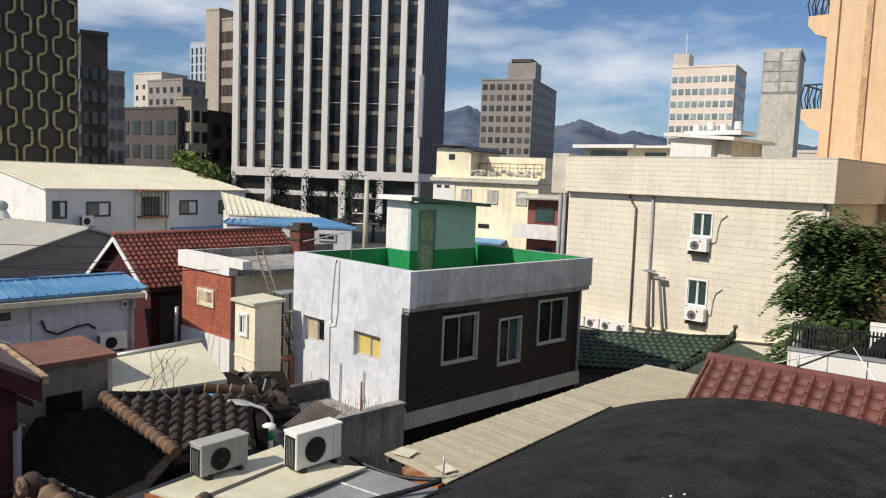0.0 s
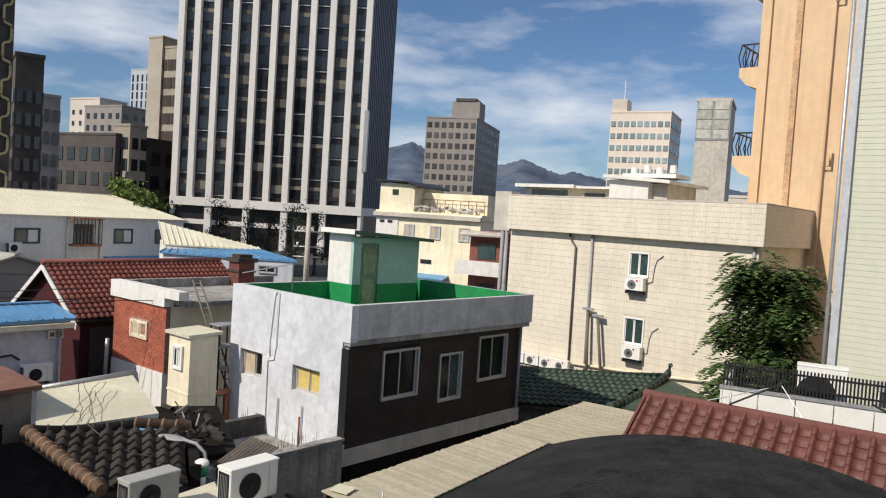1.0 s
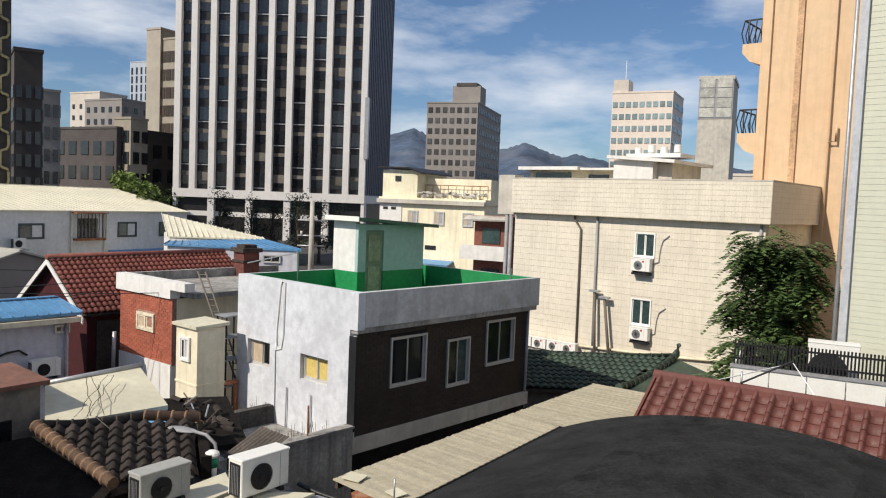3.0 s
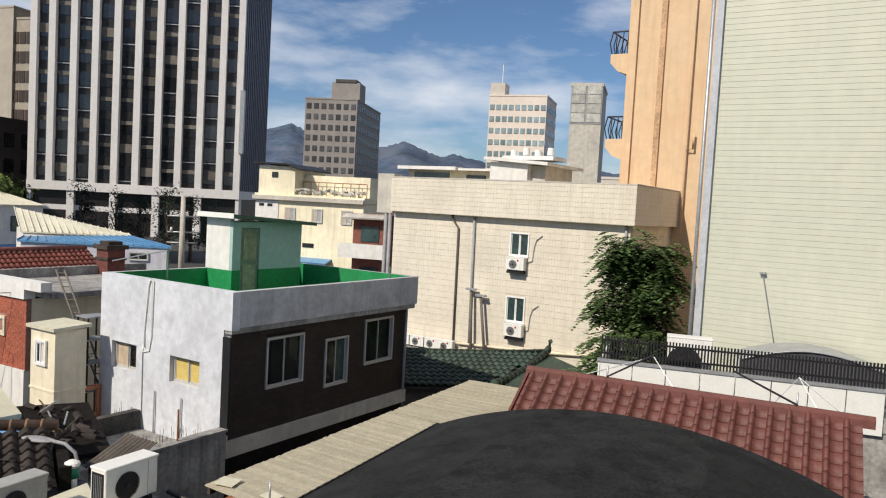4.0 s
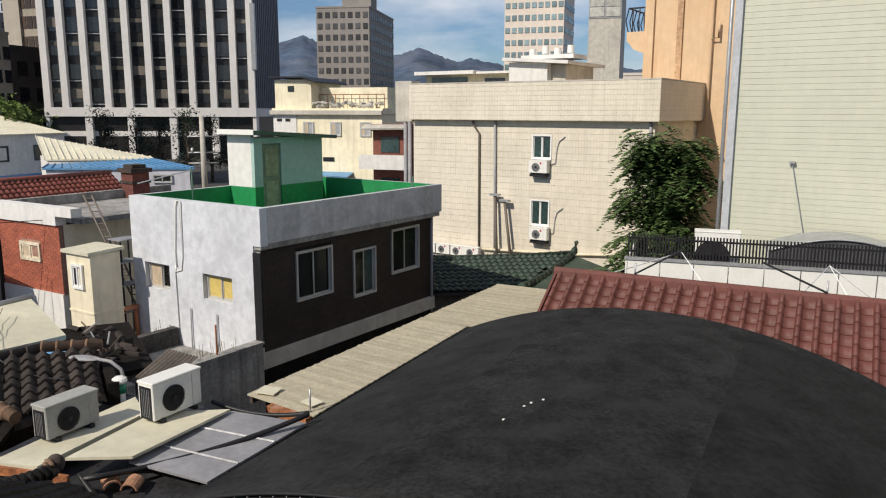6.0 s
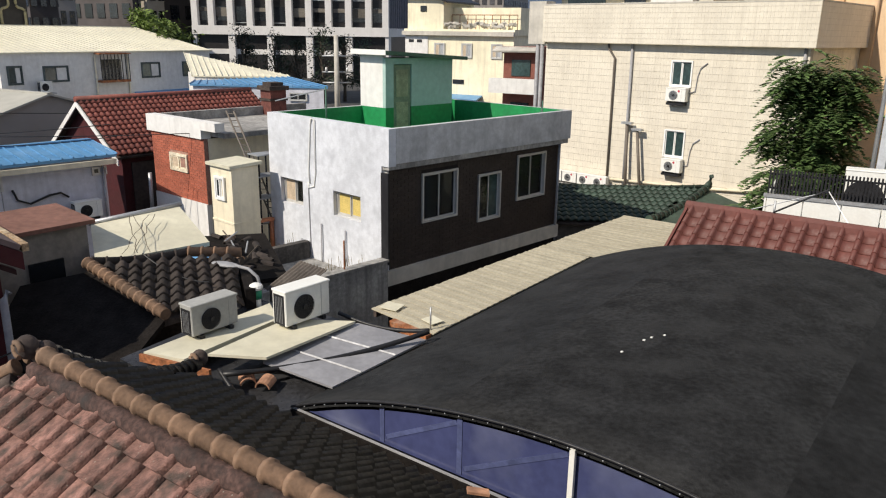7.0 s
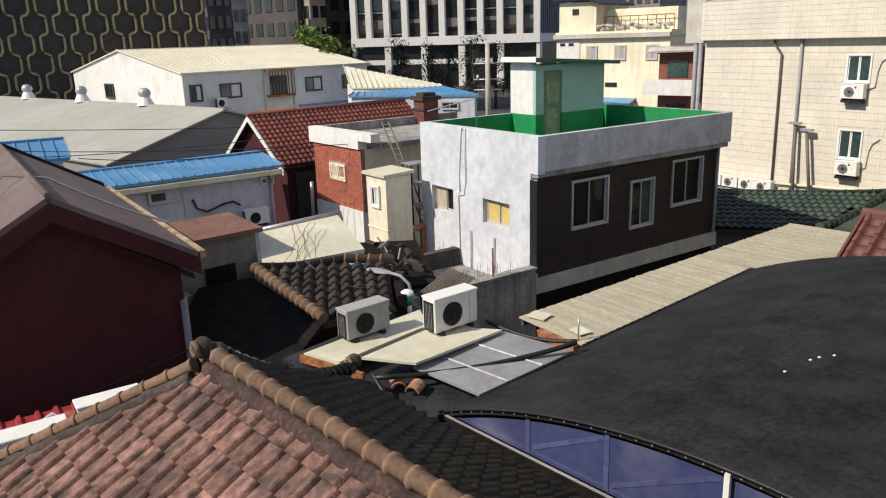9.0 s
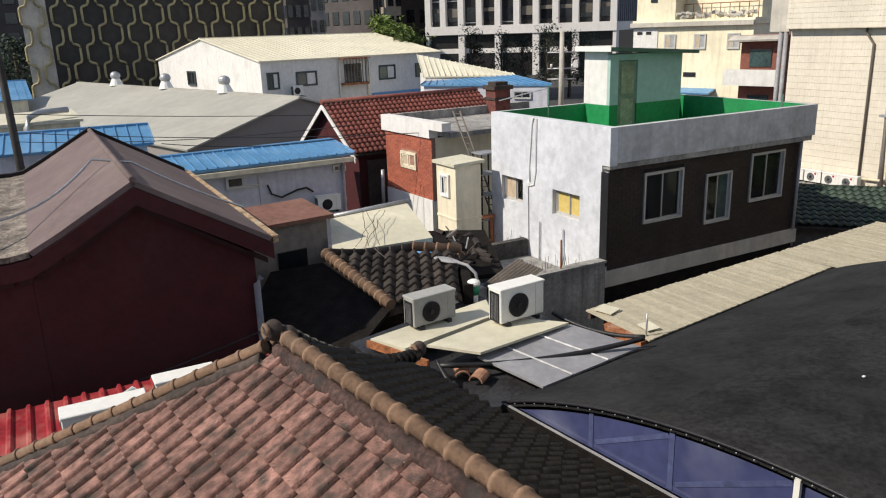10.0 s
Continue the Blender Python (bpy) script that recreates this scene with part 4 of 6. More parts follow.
part("stay_bar", tube([(5.15, -0.05, 4.2), (4.0, 0.55, 4.55)], 0.022, 5), DARK_METAL, redroof)

# ---- own building's wall ----
own = thing("near_wall", pose(3.60, 3.50, 0, 0, 0, 0), "pale grey wall corner with downpipe beside the viewpoint", "wall", kind="structure")
part("wall", box(0.0, 3.0, -0.8, 0.0, 0, 8.05), WHITE_WALL, own)
part("downpipe", tube([(-0.07, 0.05, 0), (-0.07, 0.05, 8.0)], 0.04), GREY_METAL, own, "grey downpipe")
part("window_frame", frame_ring(0.5, 1.0, 0.05, -0.02, 0.02), ALU, own, "", pose(0.35, 0.02, 6.2))
back = thing("own_building", pose(0, 0, 0), "plain pale wall of the building behind the viewpoint", "wall", kind="structure")
part("wall", box(-0.5, 9.0, -8.0, -0.9, 0, 10.5), WHITE_WALL, back)


# ---- roofs of round tiles ----
def tile_field(parent, m, width, rows_n, pitch, run, material, bow=0.055, skip=None, rand_tilt=0.8, name="roof_tile", left=None, right=None, roll=False):
    """Overlapping pantiles: x along the eave, -y down the slope, in the plane m. left and right give the field's edge at a distance down."""
    b = bmesh.new()
    k = 6
    pr = [(pitch * i / k, bow * (math.cos(2 * math.pi * i / k) - 1) * -0.5) for i in range(k + 1)]
    if roll:
        pr = [(pitch * q, bow * h) for q, h in ((0.0, -0.1), (0.4, 0.0), (0.68, 0.3), (0.80, 0.9), (0.89, 1.0), (0.96, 0.7), (0.985, -0.6))]
    a1 = [b.verts.new((x, 0.03, z)) for x, z in pr]
    a2 = [b.verts.new((x, -run, z + 0.042)) for x, z in pr]
    a3 = [b.verts.new((x, -run, z + 0.004)) for x, z in pr]
    for i in range(k):
        b.faces.new((a1[i], a2[i], a2[i + 1], a1[i + 1])).smooth = True
        b.faces.new((a2[i], a3[i], a3[i + 1], a2[i + 1]))
    bmesh.ops.recalc_face_normals(b, faces=b.faces[:])
    me = mesh_of(name, b, material)
    rnd = random.Random(5)
    for j in range(rows_n):
        lo = left((j + 0.5) * run) if left else 0
        hi = right((j + 0.5) * run) if right else width
        i0 = math.ceil(lo / pitch - 0.35)
        i = i0
        while (i + 0.65) * pitch < hi:
            t = rand_tilt
            share(name, me, parent, m @ pose(i * pitch, -j * run, 0.0, rnd.uniform(-t, t), rnd.uniform(-t, t), rnd.uniform(-t, t)))
            i += 1


def ridge_run(parent, a, c, r, material, step=0.28, drop=0.0, name="ridge_tile"):
    """Half-round ridge tiles with collars from a to c."""
    a, c = Vector(a), Vector(c)
    n = max(1, round((c - a).length / step))
    pts = [a.lerp(c, i / n) - Vector((0, 0, drop * 4 * (i / n) * (1 - i / n))) for i in range(n + 1)]
    for p, q in zip(pts, pts[1:]):
        d = (q - p).normalized()
        b = tube([p - d * 0.004, p + d * 0.028, p + d * 0.032, q + d * 0.02], r, 10)
        for v in b.verts:
            if (v.co - p).dot(d) < 0.030:
                v.co += (v.co - p - d * (v.co - p).dot(d)) * 0.20
        part(name, b, material, parent)


def rough_bed(a, c, r):
    """A long uneven bead of mortar."""
    a, c = Vector(a), Vector(c)
    n = int((c - a).length / 0.07)
    b = tube([a.lerp(c, i / n) + Vector((0, 0, 0.018 * noise.noise((i * 0.9, r, 1.0)))) for i in range(n + 1)], r, 9)
    for v in b.verts:
        v.co += Vector((noise.noise(v.co * 14), noise.noise(v.co * 14 + Vector((5, 0, 0))), noise.noise(v.co * 14 + Vector((0, 7, 0))))) * 0.016
    return b


RED_MORTAR = mat("red_brown_mortar", (0.062, 0.036, 0.030), 0.95, vary=0.5, scale=4, grain=30, bump=0.9, stain=(0.035, 0.03, 0.028), stain_amount=0.9, stain_scale=5)

# ---- clay-tiled roof right below the viewpoint ----
CR = pose(-2.94, 5.31, 5.02, 0, 0, -38)
clay = thing("clay_tile_roof", CR, "hipped house roof of faded red-brown clay tiles", "roof")
SL1 = 33.0
tile_field(clay, pose(0, 0, -0.02) @ pose(0, 0, 0, SL1), 5.2, 14, 0.21, 0.25, CLAY_TILE, bow=0.040, roll=True, left=lambda d: -d * 0.84 + 0.1)
part("underlay", slab([(0, 0, -0.06), (5.2, 0, -0.06), (5.2, -2.8, -1.88), (-2.8, -2.8, -1.88)], 0.05), MORTAR, clay)
# back slope, turned from the sun: its shade is painted with the near-black tile
tile_field(clay, pose(5.2, 0, -0.02, 0, 0, 180) @ pose(0, 0, 0, 30.6), 5.2, 10, 0.165, 0.205, SOOT_SHADE_TILE, bow=0.07, rand_tilt=2.2, right=lambda d: 5.2 + 0.30 * d)
part("underlay", slab([(0, 0, -0.06), (5.2, 0, -0.06), (5.2, 1.95, -1.16), (-0.6, 1.95, -1.16)], 0.05), MORTAR, clay)
part("underlay", slab([(0, 0, -0.08), (-2.8, -2.8, -1.9), (-3.2, 0.6, -1.9), (-0.6, 2.0, -1.14)], 0.05), MORTAR, clay)
ridge_run(clay, (0.1, 0, 0.055), (5.2, 0, 0.055), 0.064, RIDGE_TILE, 0.205)
part("ridge_mortar", rough_bed((0.05, -0.07, -0.05), (5.2, -0.07, -0.05), 0.072), RED_MORTAR, clay, "crumbling red-brown mortar bed")
ridge_run(clay, (-0.12, -0.12, -0.05), (-2.8, -2.8, -1.82), 0.054, RIDGE_TILE, 0.23)
part("hip_mortar", rough_bed((-0.05, -0.17, -0.13), (-2.77, -2.89, -1.93), 0.065), MORTAR, clay, "dark stepped mortar bed")
ridge_run(clay, (-0.05, 0.12, -0.02), (-0.86, 1.90, -0.98), 0.07, SOOT_SHADE_TILE, 0.12, 0.14)
for p in ((-0.06, -0.05, 0.10), (-0.10, 0.03, 0.02), (-0.02, 0.06, 0.03), (-0.9, 1.98, -0.94)):
    b = bmesh.new()
    bmesh.ops.create_uvsphere(b, u_segments=16, v_segments=10, radius=0.085)
    part("ridge_end", b, MORTAR, clay, "rounded weathered ridge end", pose(*p, 90, 0, 50) @ Matrix.Diagonal((1.0, 1.15, 0.8, 1)), True)
    part("scroll", tube([Vector(p) + Vector((0.06 * math.cos(t_ * 0.7), -0.07, 0.06 * math.sin(t_ * 0.7))) for t_ in range(8)], 0.022, 6), RIDGE_TILE, clay)
part("wall", box(-1.6, 5.1, -1.9, 1.4, -5.1, -1.5), WINE_WALL, clay)
part("broken_tile", box(0, 0.16, 0, 0.07, 0, 0.02), TERRACOTTA, clay, "", pose(2.9, 1.45, -0.72, 0, 10, 40))


# ---- dark red gabled house ----
RH = pose(-6.4, 8.09, 0, 0, 0, 44.0)       # x along the gable, y back along the ridge
wine = thing("red_gabled_house", RH, "dark red painted gabled house with purple-brown roof", "house")
AH, EH, HWID = 5.8, 4.84, 1.66
part("wall", prism([(-1.3, 0), (HWID - 0.18, 0), (HWID - 0.18, EH - 0.05), (0, AH - 0.12), (-1.3, 4.95)], 0.1, 6.3), WINE_WALL, wine, "dark red gable wall")
part("wall", prism([(-2.7, 0), (-1.304, 0), (-1.304, 4.94), (-2.7, 4.90)], 0.1, 6.3), WINE_WALL, wine)
WORN_SLATE = mat("worn_lichened_slate", (0.20, 0.17, 0.14), 0.9, vary=0.5, scale=3, grain=24, bump=1.0, stain=(0.06, 0.05, 0.045), stain_amount=0.9, stain_scale=5)
BLACK_WINE = mat("black_wine_trim", (0.03, 0.01, 0.01), 0.7)
BLACK_VERGE = mat("black_verge_felt", (0.02, 0.016, 0.016), 0.85, vary=0.3)
RAKE = ((0.0, AH), (1.71, AH - 1.71 * 0.59)), ((0.0, AH), (-0.94, 5.25), (-1.28, 5.07), (-1.50, 5.04), (-2.85, 5.04))
for rake in RAKE:
    for k, ((x0, z0), (x1, z1)) in enumerate(zip(rake, rake[1:])):
        q = [(x0, -0.12, z0), (x1, -0.12, z1), (x1, 6.3, z1), (x0, 6.3, z0)]
        worn = x1 < -1.4
        part("roof_slope", slab(q if x1 > 0 else q[::-1], 0.07), WORN_SLATE if worn else PURPLE_SHINGLE, wine, "worn patch of lichened slates" if worn else "purple-brown roof sheet")
        part("bargeboard", prism([(x0, z0 - 0.09), (x1, z1 - 0.09), (x1, z1 - 0.32), (x0, z0 - 0.32)], -0.14, 0.098), WINE_WALL, wine)
        part("verge_trim", prism([(x0, z0 - 0.33), (x1 * 0.96, z1 - 0.33), (x1 * 0.96, z1 - 0.40), (x0, z0 - 0.40)], -0.02, 0.099), BLACK_WINE, wine)
        part("back_verge", prism([(x0, z0 + 0.07), (x1, z1 + 0.07), (x1, z1 - 0.08), (x0, z0 - 0.08)], 6.304, 6.42), BLACK_VERGE, wine, "black felt verge")
part("ridge_cap", tube([(0, -0.14, AH + 0.01), (0, 6.3, AH + 0.01)], 0.045, 6), PURPLE_SHINGLE, wine)
part("gutter", box(HWID + 0.06, HWID + 0.14, -0.1, 6.4, EH - 0.14, EH - 0.04), mat("mossy_gutter", (0.33, 0.23, 0.14), 0.9, vary=0.5, scale=5, stain=(0.6, 0.55, 0.4), stain_amount=0.7, stain_scale=6), wine, "leaf-filled weathered gutter")
part("downpipe", tube([(HWID - 0.12, 0.05, EH - 0.66), (HWID - 0.20, 0.03, EH - 0.74), (HWID - 0.21, 0.03, 2.0)], 0.05), PIPE_GREY, wine, "grey downpipe")
part("cable", tube(sag((-2.0, 0.4, AH - 0.4), (-0.3, 2.0, AH + 0.02), 0.25) + sag((0.1, 2.0, AH + 0.02), (HWID + 0.1, 1.6, EH + 0.05), 0.05)[1:], 0.018, 5), GREY_METAL, wine, "grey cable over the roof")
part("cable", tube(sag((-4.6, -1.5, 3.2), (HWID - 0.1, 0.02, 3.4), 0.12), 0.012, 5), BLACK_PLASTIC, wine)

# red sheet roof with two outdoor units below the gable
RS = pose(-6.6, 5.9, 0, 0, 0, 44)
redsheet = thing("red_sheet_roof", RS, "bright red ribbed sheet metal roof with flaking paint", "roof")
b = bmesh.new()
for i in range(26):
    x = -2.2 + i * 0.2
    box(x, x + 0.2, -1.5, 0.72, 3.26, 3.34, b)
    prism([(x + 0.06, 3.34), (x + 0.085, 3.38), (x + 0.115, 3.38), (x + 0.14, 3.34)], -1.5, 0.72, b)
part("ribbed_sheet", b, RED_SHEET, redsheet)
part("wall", box(-2.1, 2.9, -1.4, 0.6, 0, 3.26), CONCRETE, redsheet)
part("hose", tube([(0.9, -0.8, 3.4), (1.0, -0.75, 3.85), (1.15, -0.7, 3.9), (1.3, -0.7, 3.75)], 0.035, 7), WHITE_METAL, redsheet, "white hose")
part("hose", tube([(-1.2, -1.4, 3.40), (-0.5, -1.35, 3.46), (0.1, -1.2, 3.40)], 0.035, 7), WHITE_METAL, redsheet)

ac_unit(pose(-5.40, 5.30, 3.38, 0, 0, 44), 0.80, 0.61, 0.28, "grey-white outdoor unit on a red sheet roof", group="rooftop units")
ac_unit(pose(-5.15, 6.41, 3.38, 0, 0, 44), 0.66, 0.47, 0.26, "white outdoor unit on a red sheet roof", group="rooftop units")

# ---- rooftop boards with two outdoor units ----
BO = pose(0, 0, 3.5)
boards = thing("rooftop_boards", BO, "pale cream boards laid over a flat roof", "boards")
part("board", slab([(-3.59, 8.88, 0), (-3.02, 8.66, 0), (-2.12, 10.05, 0), (-2.37, 10.68, 0)], 0.09), SHEET_PALE, boards)
part("board", slab([(-2.77, 8.81, 0.01), (-2.02, 8.71, 0.01), (-1.03, 9.95, 0.01), (-2.0, 10.02, 0.01)], 0.035), SHEET_PALE, boards)
part("edge_strip", box(0, 1.1, -0.02, 0.02, -0.10, 0.0), RUST, boards, "rusty edge strip", pose(-3.62, 8.84, -0.005, 0, 0, -25))
part("deck", slab([(-3.9, 8.9, -0.10), (-2.0, 7.7, -0.45), (-1.3, 8.5, -0.35), (-0.75, 9.95, -0.16), (-1.6, 10.6, -0.12), (-2.6, 11.1, -0.10)], 0.08), TARP_BLACK, boards, "black tarpaulin under the boards")
part("support", box(-3.2, -1.2, 9.0, 10.4, -3.5, -0.55), CONCRETE, boards)
ac_unit(BO @ pose(-3.06, 9.22, 0.0, 0, 0, 51), 0.72, 0.45, 0.27, "dull grey outdoor unit with round dark fan grille", group="rooftop units", paint=mat("dull_grey_enamel", (0.36, 0.36, 0.34), 0.5, vary=0.08, scale=3, grain=20, bump=0.03))
ac_unit(BO @ pose(-1.91, 9.55, 0.01, 0, 0, 49), 0.78, 0.53, 0.29, "white outdoor unit with round black fan grille", group="rooftop units")

patch = thing("grey_sheet_patch", BO, "grey waterproof sheet with white seams", "roof sheet")
part("sheet", slab([(-1.01, 10.03, -0.05), (-2.09, 8.83, -0.10), (-1.165, 8.33, -0.20), (-0.03, 9.65, -0.14)], 0.03), GREY_SHEET, patch)
for f in (0.36, 0.72):
    p, q = Vector((-1.01, 10.03, -0.045)).lerp(Vector((-2.09, 8.83, -0.095)), f), Vector((-0.03, 9.65, -0.135)).lerp(Vector((-1.165, 8.33, -0.195)), f)
    part("seam", tube([p, q], 0.015, 4), mat("pale_seam_tape", (0.50, 0.50, 0.50), 0.7), patch, "white seam tape")
for k, (a, c, r) in enumerate((((-2.5, 8.45, -0.1), (0.0, 9.6, 0.0), 0.035), ((-1.3, 10.3, 0.0), (0.0, 9.65, 0.0), 0.03), ((-2.55, 8.5, -0.05), (-1.95, 7.95, -0.35), 0.03))):
    part("cable", tube(sag(a, c, 0.10), r, 7), BLACK_PLASTIC, patch, "black sheathed cable bundle")
for x, y, a in ((-2.22, 8.54, 20), (-2.03, 8.44, -15)):
    t = thing("broken_tile", pose(x, y, 3.22, 8, 0, a), "broken terracotta ridge tile lying on the roof", "tile")
    b = bmesh.new()
    rows = [[b.verts.new((0.1 * math.cos(math.pi * i / 8) * s, yy, 0.09 * math.sin(math.pi * i / 8) * s)) for i in range(9)] for yy, s in ((0, 1), (0.2, 1), (0.2, 0.82), (0, 0.82))]
    for u, w in zip(rows, rows[1:] + rows[:1]):
        for i in range(8):
            b.faces.new((u[i], u[i + 1], w[i + 1], w[i]))
    part("shell", b, TERRACOTTA, t)

# vent stack with green band
vent = thing("vent_stack", pose(-2.61, 10.89, 3.2), "small white vent stack with green band", "vent")
part("pipe", tube([(0, 0, 0), (0, 0, 0.42)], 0.07, 12), WHITE_METAL, vent)
part("band", tube([(0, 0, 0.30), (0, 0, 0.44)], 0.085, 12), VENT_GREEN, vent, "green band")
b = bmesh.new()
bmesh.ops.create_uvsphere(b, u_segments=12, v_segments=6, radius=0.11)
part("cap", b, WHITE_METAL, vent, "", pose(0, 0, 0.48) @ Matrix.Diagonal((1, 1, 0.6, 1)))

lamp = thing("street_lamp", pose(-2.62, 11.27, 1.66), "grey curved street lamp over the alley", "street lamp")
part("pole", tube([(0, 0, 0), (0, 0, 1.85), (-0.05, 0.02, 2.05), (-0.2, 0.08, 2.16), (-0.45, 0.2, 2.18)], 0.026), PIPE_GREY, lamp)
b = bmesh.new()
bmesh.ops.create_uvsphere(b, u_segments=14, v_segments=8, radius=0.5)
part("head", b, PIPE_GREY, lamp, "flat oval lamp head", pose(-0.60, 0.27, 2.17, 0, 0, -24) @ Matrix.Diagonal((0.54, 0.2, 0.08, 1)))

# courtyard walls
yard = thing("courtyard_wall", pose(-0.875, 16.76, 0, 0, 0, 44.8), "stained concrete courtyard wall", "wall")
part("wall", box(-3.6, 0.0, 0.05, 0.25, 0, 2.28), CONCRETE, yard)
part("coping", box(-3.6, 0.02, 0.02, 0.28, 2.284, 2.34), CONCRETE, yard)
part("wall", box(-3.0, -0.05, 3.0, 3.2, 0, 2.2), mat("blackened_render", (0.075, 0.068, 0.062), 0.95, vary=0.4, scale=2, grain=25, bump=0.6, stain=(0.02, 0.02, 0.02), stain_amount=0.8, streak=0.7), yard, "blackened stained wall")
part("post", tube([(-1.2, 0.15, 2.3), (-1.2, 0.15, 3.0)], 0.02, 5), RUST, yard)
rr = random.Random(3)
b = bmesh.new()
for i in range(160):
    x, y = rr.uniform(-2.5, -0.05), rr.uniform(3.2, 3.5) if i % 2 else rr.uniform(0.6, 1.2)
    h = rr.uniform(0.2, 0.6)
    tube([(x, y, 1.75), (x + rr.uniform(-0.08, 0.08), y + rr.uniform(-0.08, 0.08), 1.75 + h)], 0.006, 3, b)
tagged(part("dry_weeds", b, DRY_GRASS, None, "", pose(-0.875, 16.76, 0, 0, 0, 44.8)), "dry yellow weeds along the wall", "weeds", kind="stuff")
part("planter_ledge", box(-2.6, -0.02, 0.3, 3.0, 0, 1.75), CONCRETE, yard)

# small corrugated awning by the yard wall
awn = thing("corrugated_awning", pose(-2.67, 11.73, 3.35, 0, 0, -44), "small weathered corrugated awning", "awning")
up, dn = [], []
for i in range(9):
    x = i * 0.085
    up += [(x, 0), (x + 0.03, 0.025), (x + 0.06, 0.025)]
    dn += [(x, -0.01), (x + 0.03, 0.015), (x + 0.06, 0.015)]
part("sheet", prism(up + dn[::-1], 0, 0.8), mat("weathered_grey_brown_sheet", (0.10, 0.085, 0.072), 0.9, vary=0.25, scale=3), awn, "", pose(0, 0, 0, 24))
for x in (0.05, 0.7):
    part("post", tube([(x, 0.1, -3.35), (x, 0.1, -0.0)], 0.03), PIPE_BROWN, awn)

# old tiled roof behind the units
GI = pose(-5.3, 11.35, 3.8, 0, 0, 18)
old = thing("old_tile_roof", GI, "sagging old roof of blackened half-round tiles", "roof")
tile_field(old, pose(0, 0, 0.02) @ pose(0, 0, 0, 9, 0, 0), 2.3, 7, 0.20, 0.25, DARK_TILE, bow=0.075, rand_tilt=2.5, left=lambda d: 0.6 * d)
part("underlay", slab([(0, 0, -0.02), (2.3, 0, -0.02), (2.1, -1.35, -0.24), (1.1, -1.84, -0.30)], 0.1), MORTAR, old)
ridge_run(old, (0.0, 0.05, 0.08), (1.12, -1.84, -0.20), 0.085, RIDGE_TILE, 0.17)
ridge_run(old, (0.05, 0.12, 0.08), (1.5, 0.2, 0.10), 0.07, DARK_TILE, 0.2, 0.05)
ridge_run(old, (1.5, 0.2, 0.10), (2.3, 0.0, 0.08), 0.08, RIDGE_TILE, 0.2)
part("underlay", slab([(0.0, 0.0, -0.05), (1.1, -1.84, -0.30), (0.5, -2.9, -0.65), (-1.2, -1.9, -0.62), (-1.0, 0.2, -0.25)], 0.06), NETTING_AND_SHADE, old, "black netting over the lower roof")
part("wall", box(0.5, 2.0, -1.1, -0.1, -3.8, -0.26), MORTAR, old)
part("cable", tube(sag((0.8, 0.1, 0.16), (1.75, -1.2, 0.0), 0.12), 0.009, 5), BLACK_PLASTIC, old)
part("yard_wall", box(2.25, 2.4, -1.4, -0.2, -1.6, -0.1), NETTING_AND_SHADE, old)

# brown shed and slanting pale sheet roof
shed = thing("brown_shed", pose(-6.31, 11.33, 0, 0, 0, 51), "low grey-brown shed with rusty brown roof", "shed")
part("wall", box(-1.0, 1.15, 0.12, 1.2, 0, 4.30), SHED_WALL, shed)
part("roof", slab([(-1.1, 0, 4.36), (1.25, 0, 4.36), (1.25, 1.3, 4.44), (-1.1, 1.3, 4.44)], 0.07), SHED_ROOF, shed, "rusty brown sheet roof")
part("window", box(0.15, 0.7, 0.08, 0.13, 3.35, 3.8), DARK_PANE, shed)

pale = thing("pale_sheet_roof", pose(0, 0, 0), "slanting pale sheet roof with bare vines", "roof")
part("sheet", slab([polar(-24.5, 14.4, 4.05), polar(-18.5, 15.0, 4.15), polar(-16.6, 13.6, 3.78), polar(-24.5, 12.9, 3.78)], 0.08), SHEET_PALE, pale)
part("ridge_strip", tube([polar(-24.6, 14.45, 4.07), polar(-18.4, 15.05, 4.18)], 0.05, 6), GREY_METAL, pale)
part("wall", slab([polar(-24.0, 13.1, 3.6), polar(-17.0, 13.8, 3.6), polar(-17.6, 14.8, 3.6), polar(-24.0, 14.2, 3.6)], 3.55), SHED_WALL, pale)
rv = random.Random(8)
b = bmesh.new()
for k in range(4):
    a, da = rv.uniform(-23.5, -19.5), rv.uniform(-0.35, 0.35)
    pts = [Vector(polar(a + i * da + rv.uniform(-0.14, 0.14), 13.0 + 0.22 * i, 3.83 + 0.055 * i + 0.02)) for i in range(7)]
    tube(pts, 0.006, 4, b)
part("vine", b, BARK, pale, "bare climbing stems")
tarp = thing("blue_tarp", pose(0, 0, 0), "blue and white striped tarpaulin on a low roof", "tarpaulin")
part("sheet", slab([polar(-17.8, 13.5, 3.64), polar(-15.6, 13.7, 3.6), polar(-15.9, 13.0, 3.5), polar(-18.2, 12.9, 3.55)], 0.03), BLUE_TARP, tarp)

# ---- brick house with annex ----
BH = pose(-5.82, 21.02, 0, 0, 0, 137.8)       # x runs from the annex corner to the far corner
br = thing("brick_house", BH, "red brick house with white parapet and flat roof", "house")
RL, RB = 3.70, 0.70
part("wall", box(RB, RL - 0.14, -6.0, -0.14, 0, 4.42), SHED_WALL, br)
part("wall", box(RB, RL - 0.14, -0.14, -0.02, 2.5, 4.42), BRICK_JOINT, br)
tagged(part("brick_field", pieces(2.86, 2.54, 4.42, [(1.0, 3.33, 1.96, 3.88)], 0.22, 0.078, 0.010, 0.010), BRICK, br, "red brick courses", face(RL - 0.14, -0.021, 0, 180)), kind="stuff")
part("side_wall", box(RB - 0.03, RB, -6.0, -0.15, 0, 4.42), CREAM_PAINT, br)
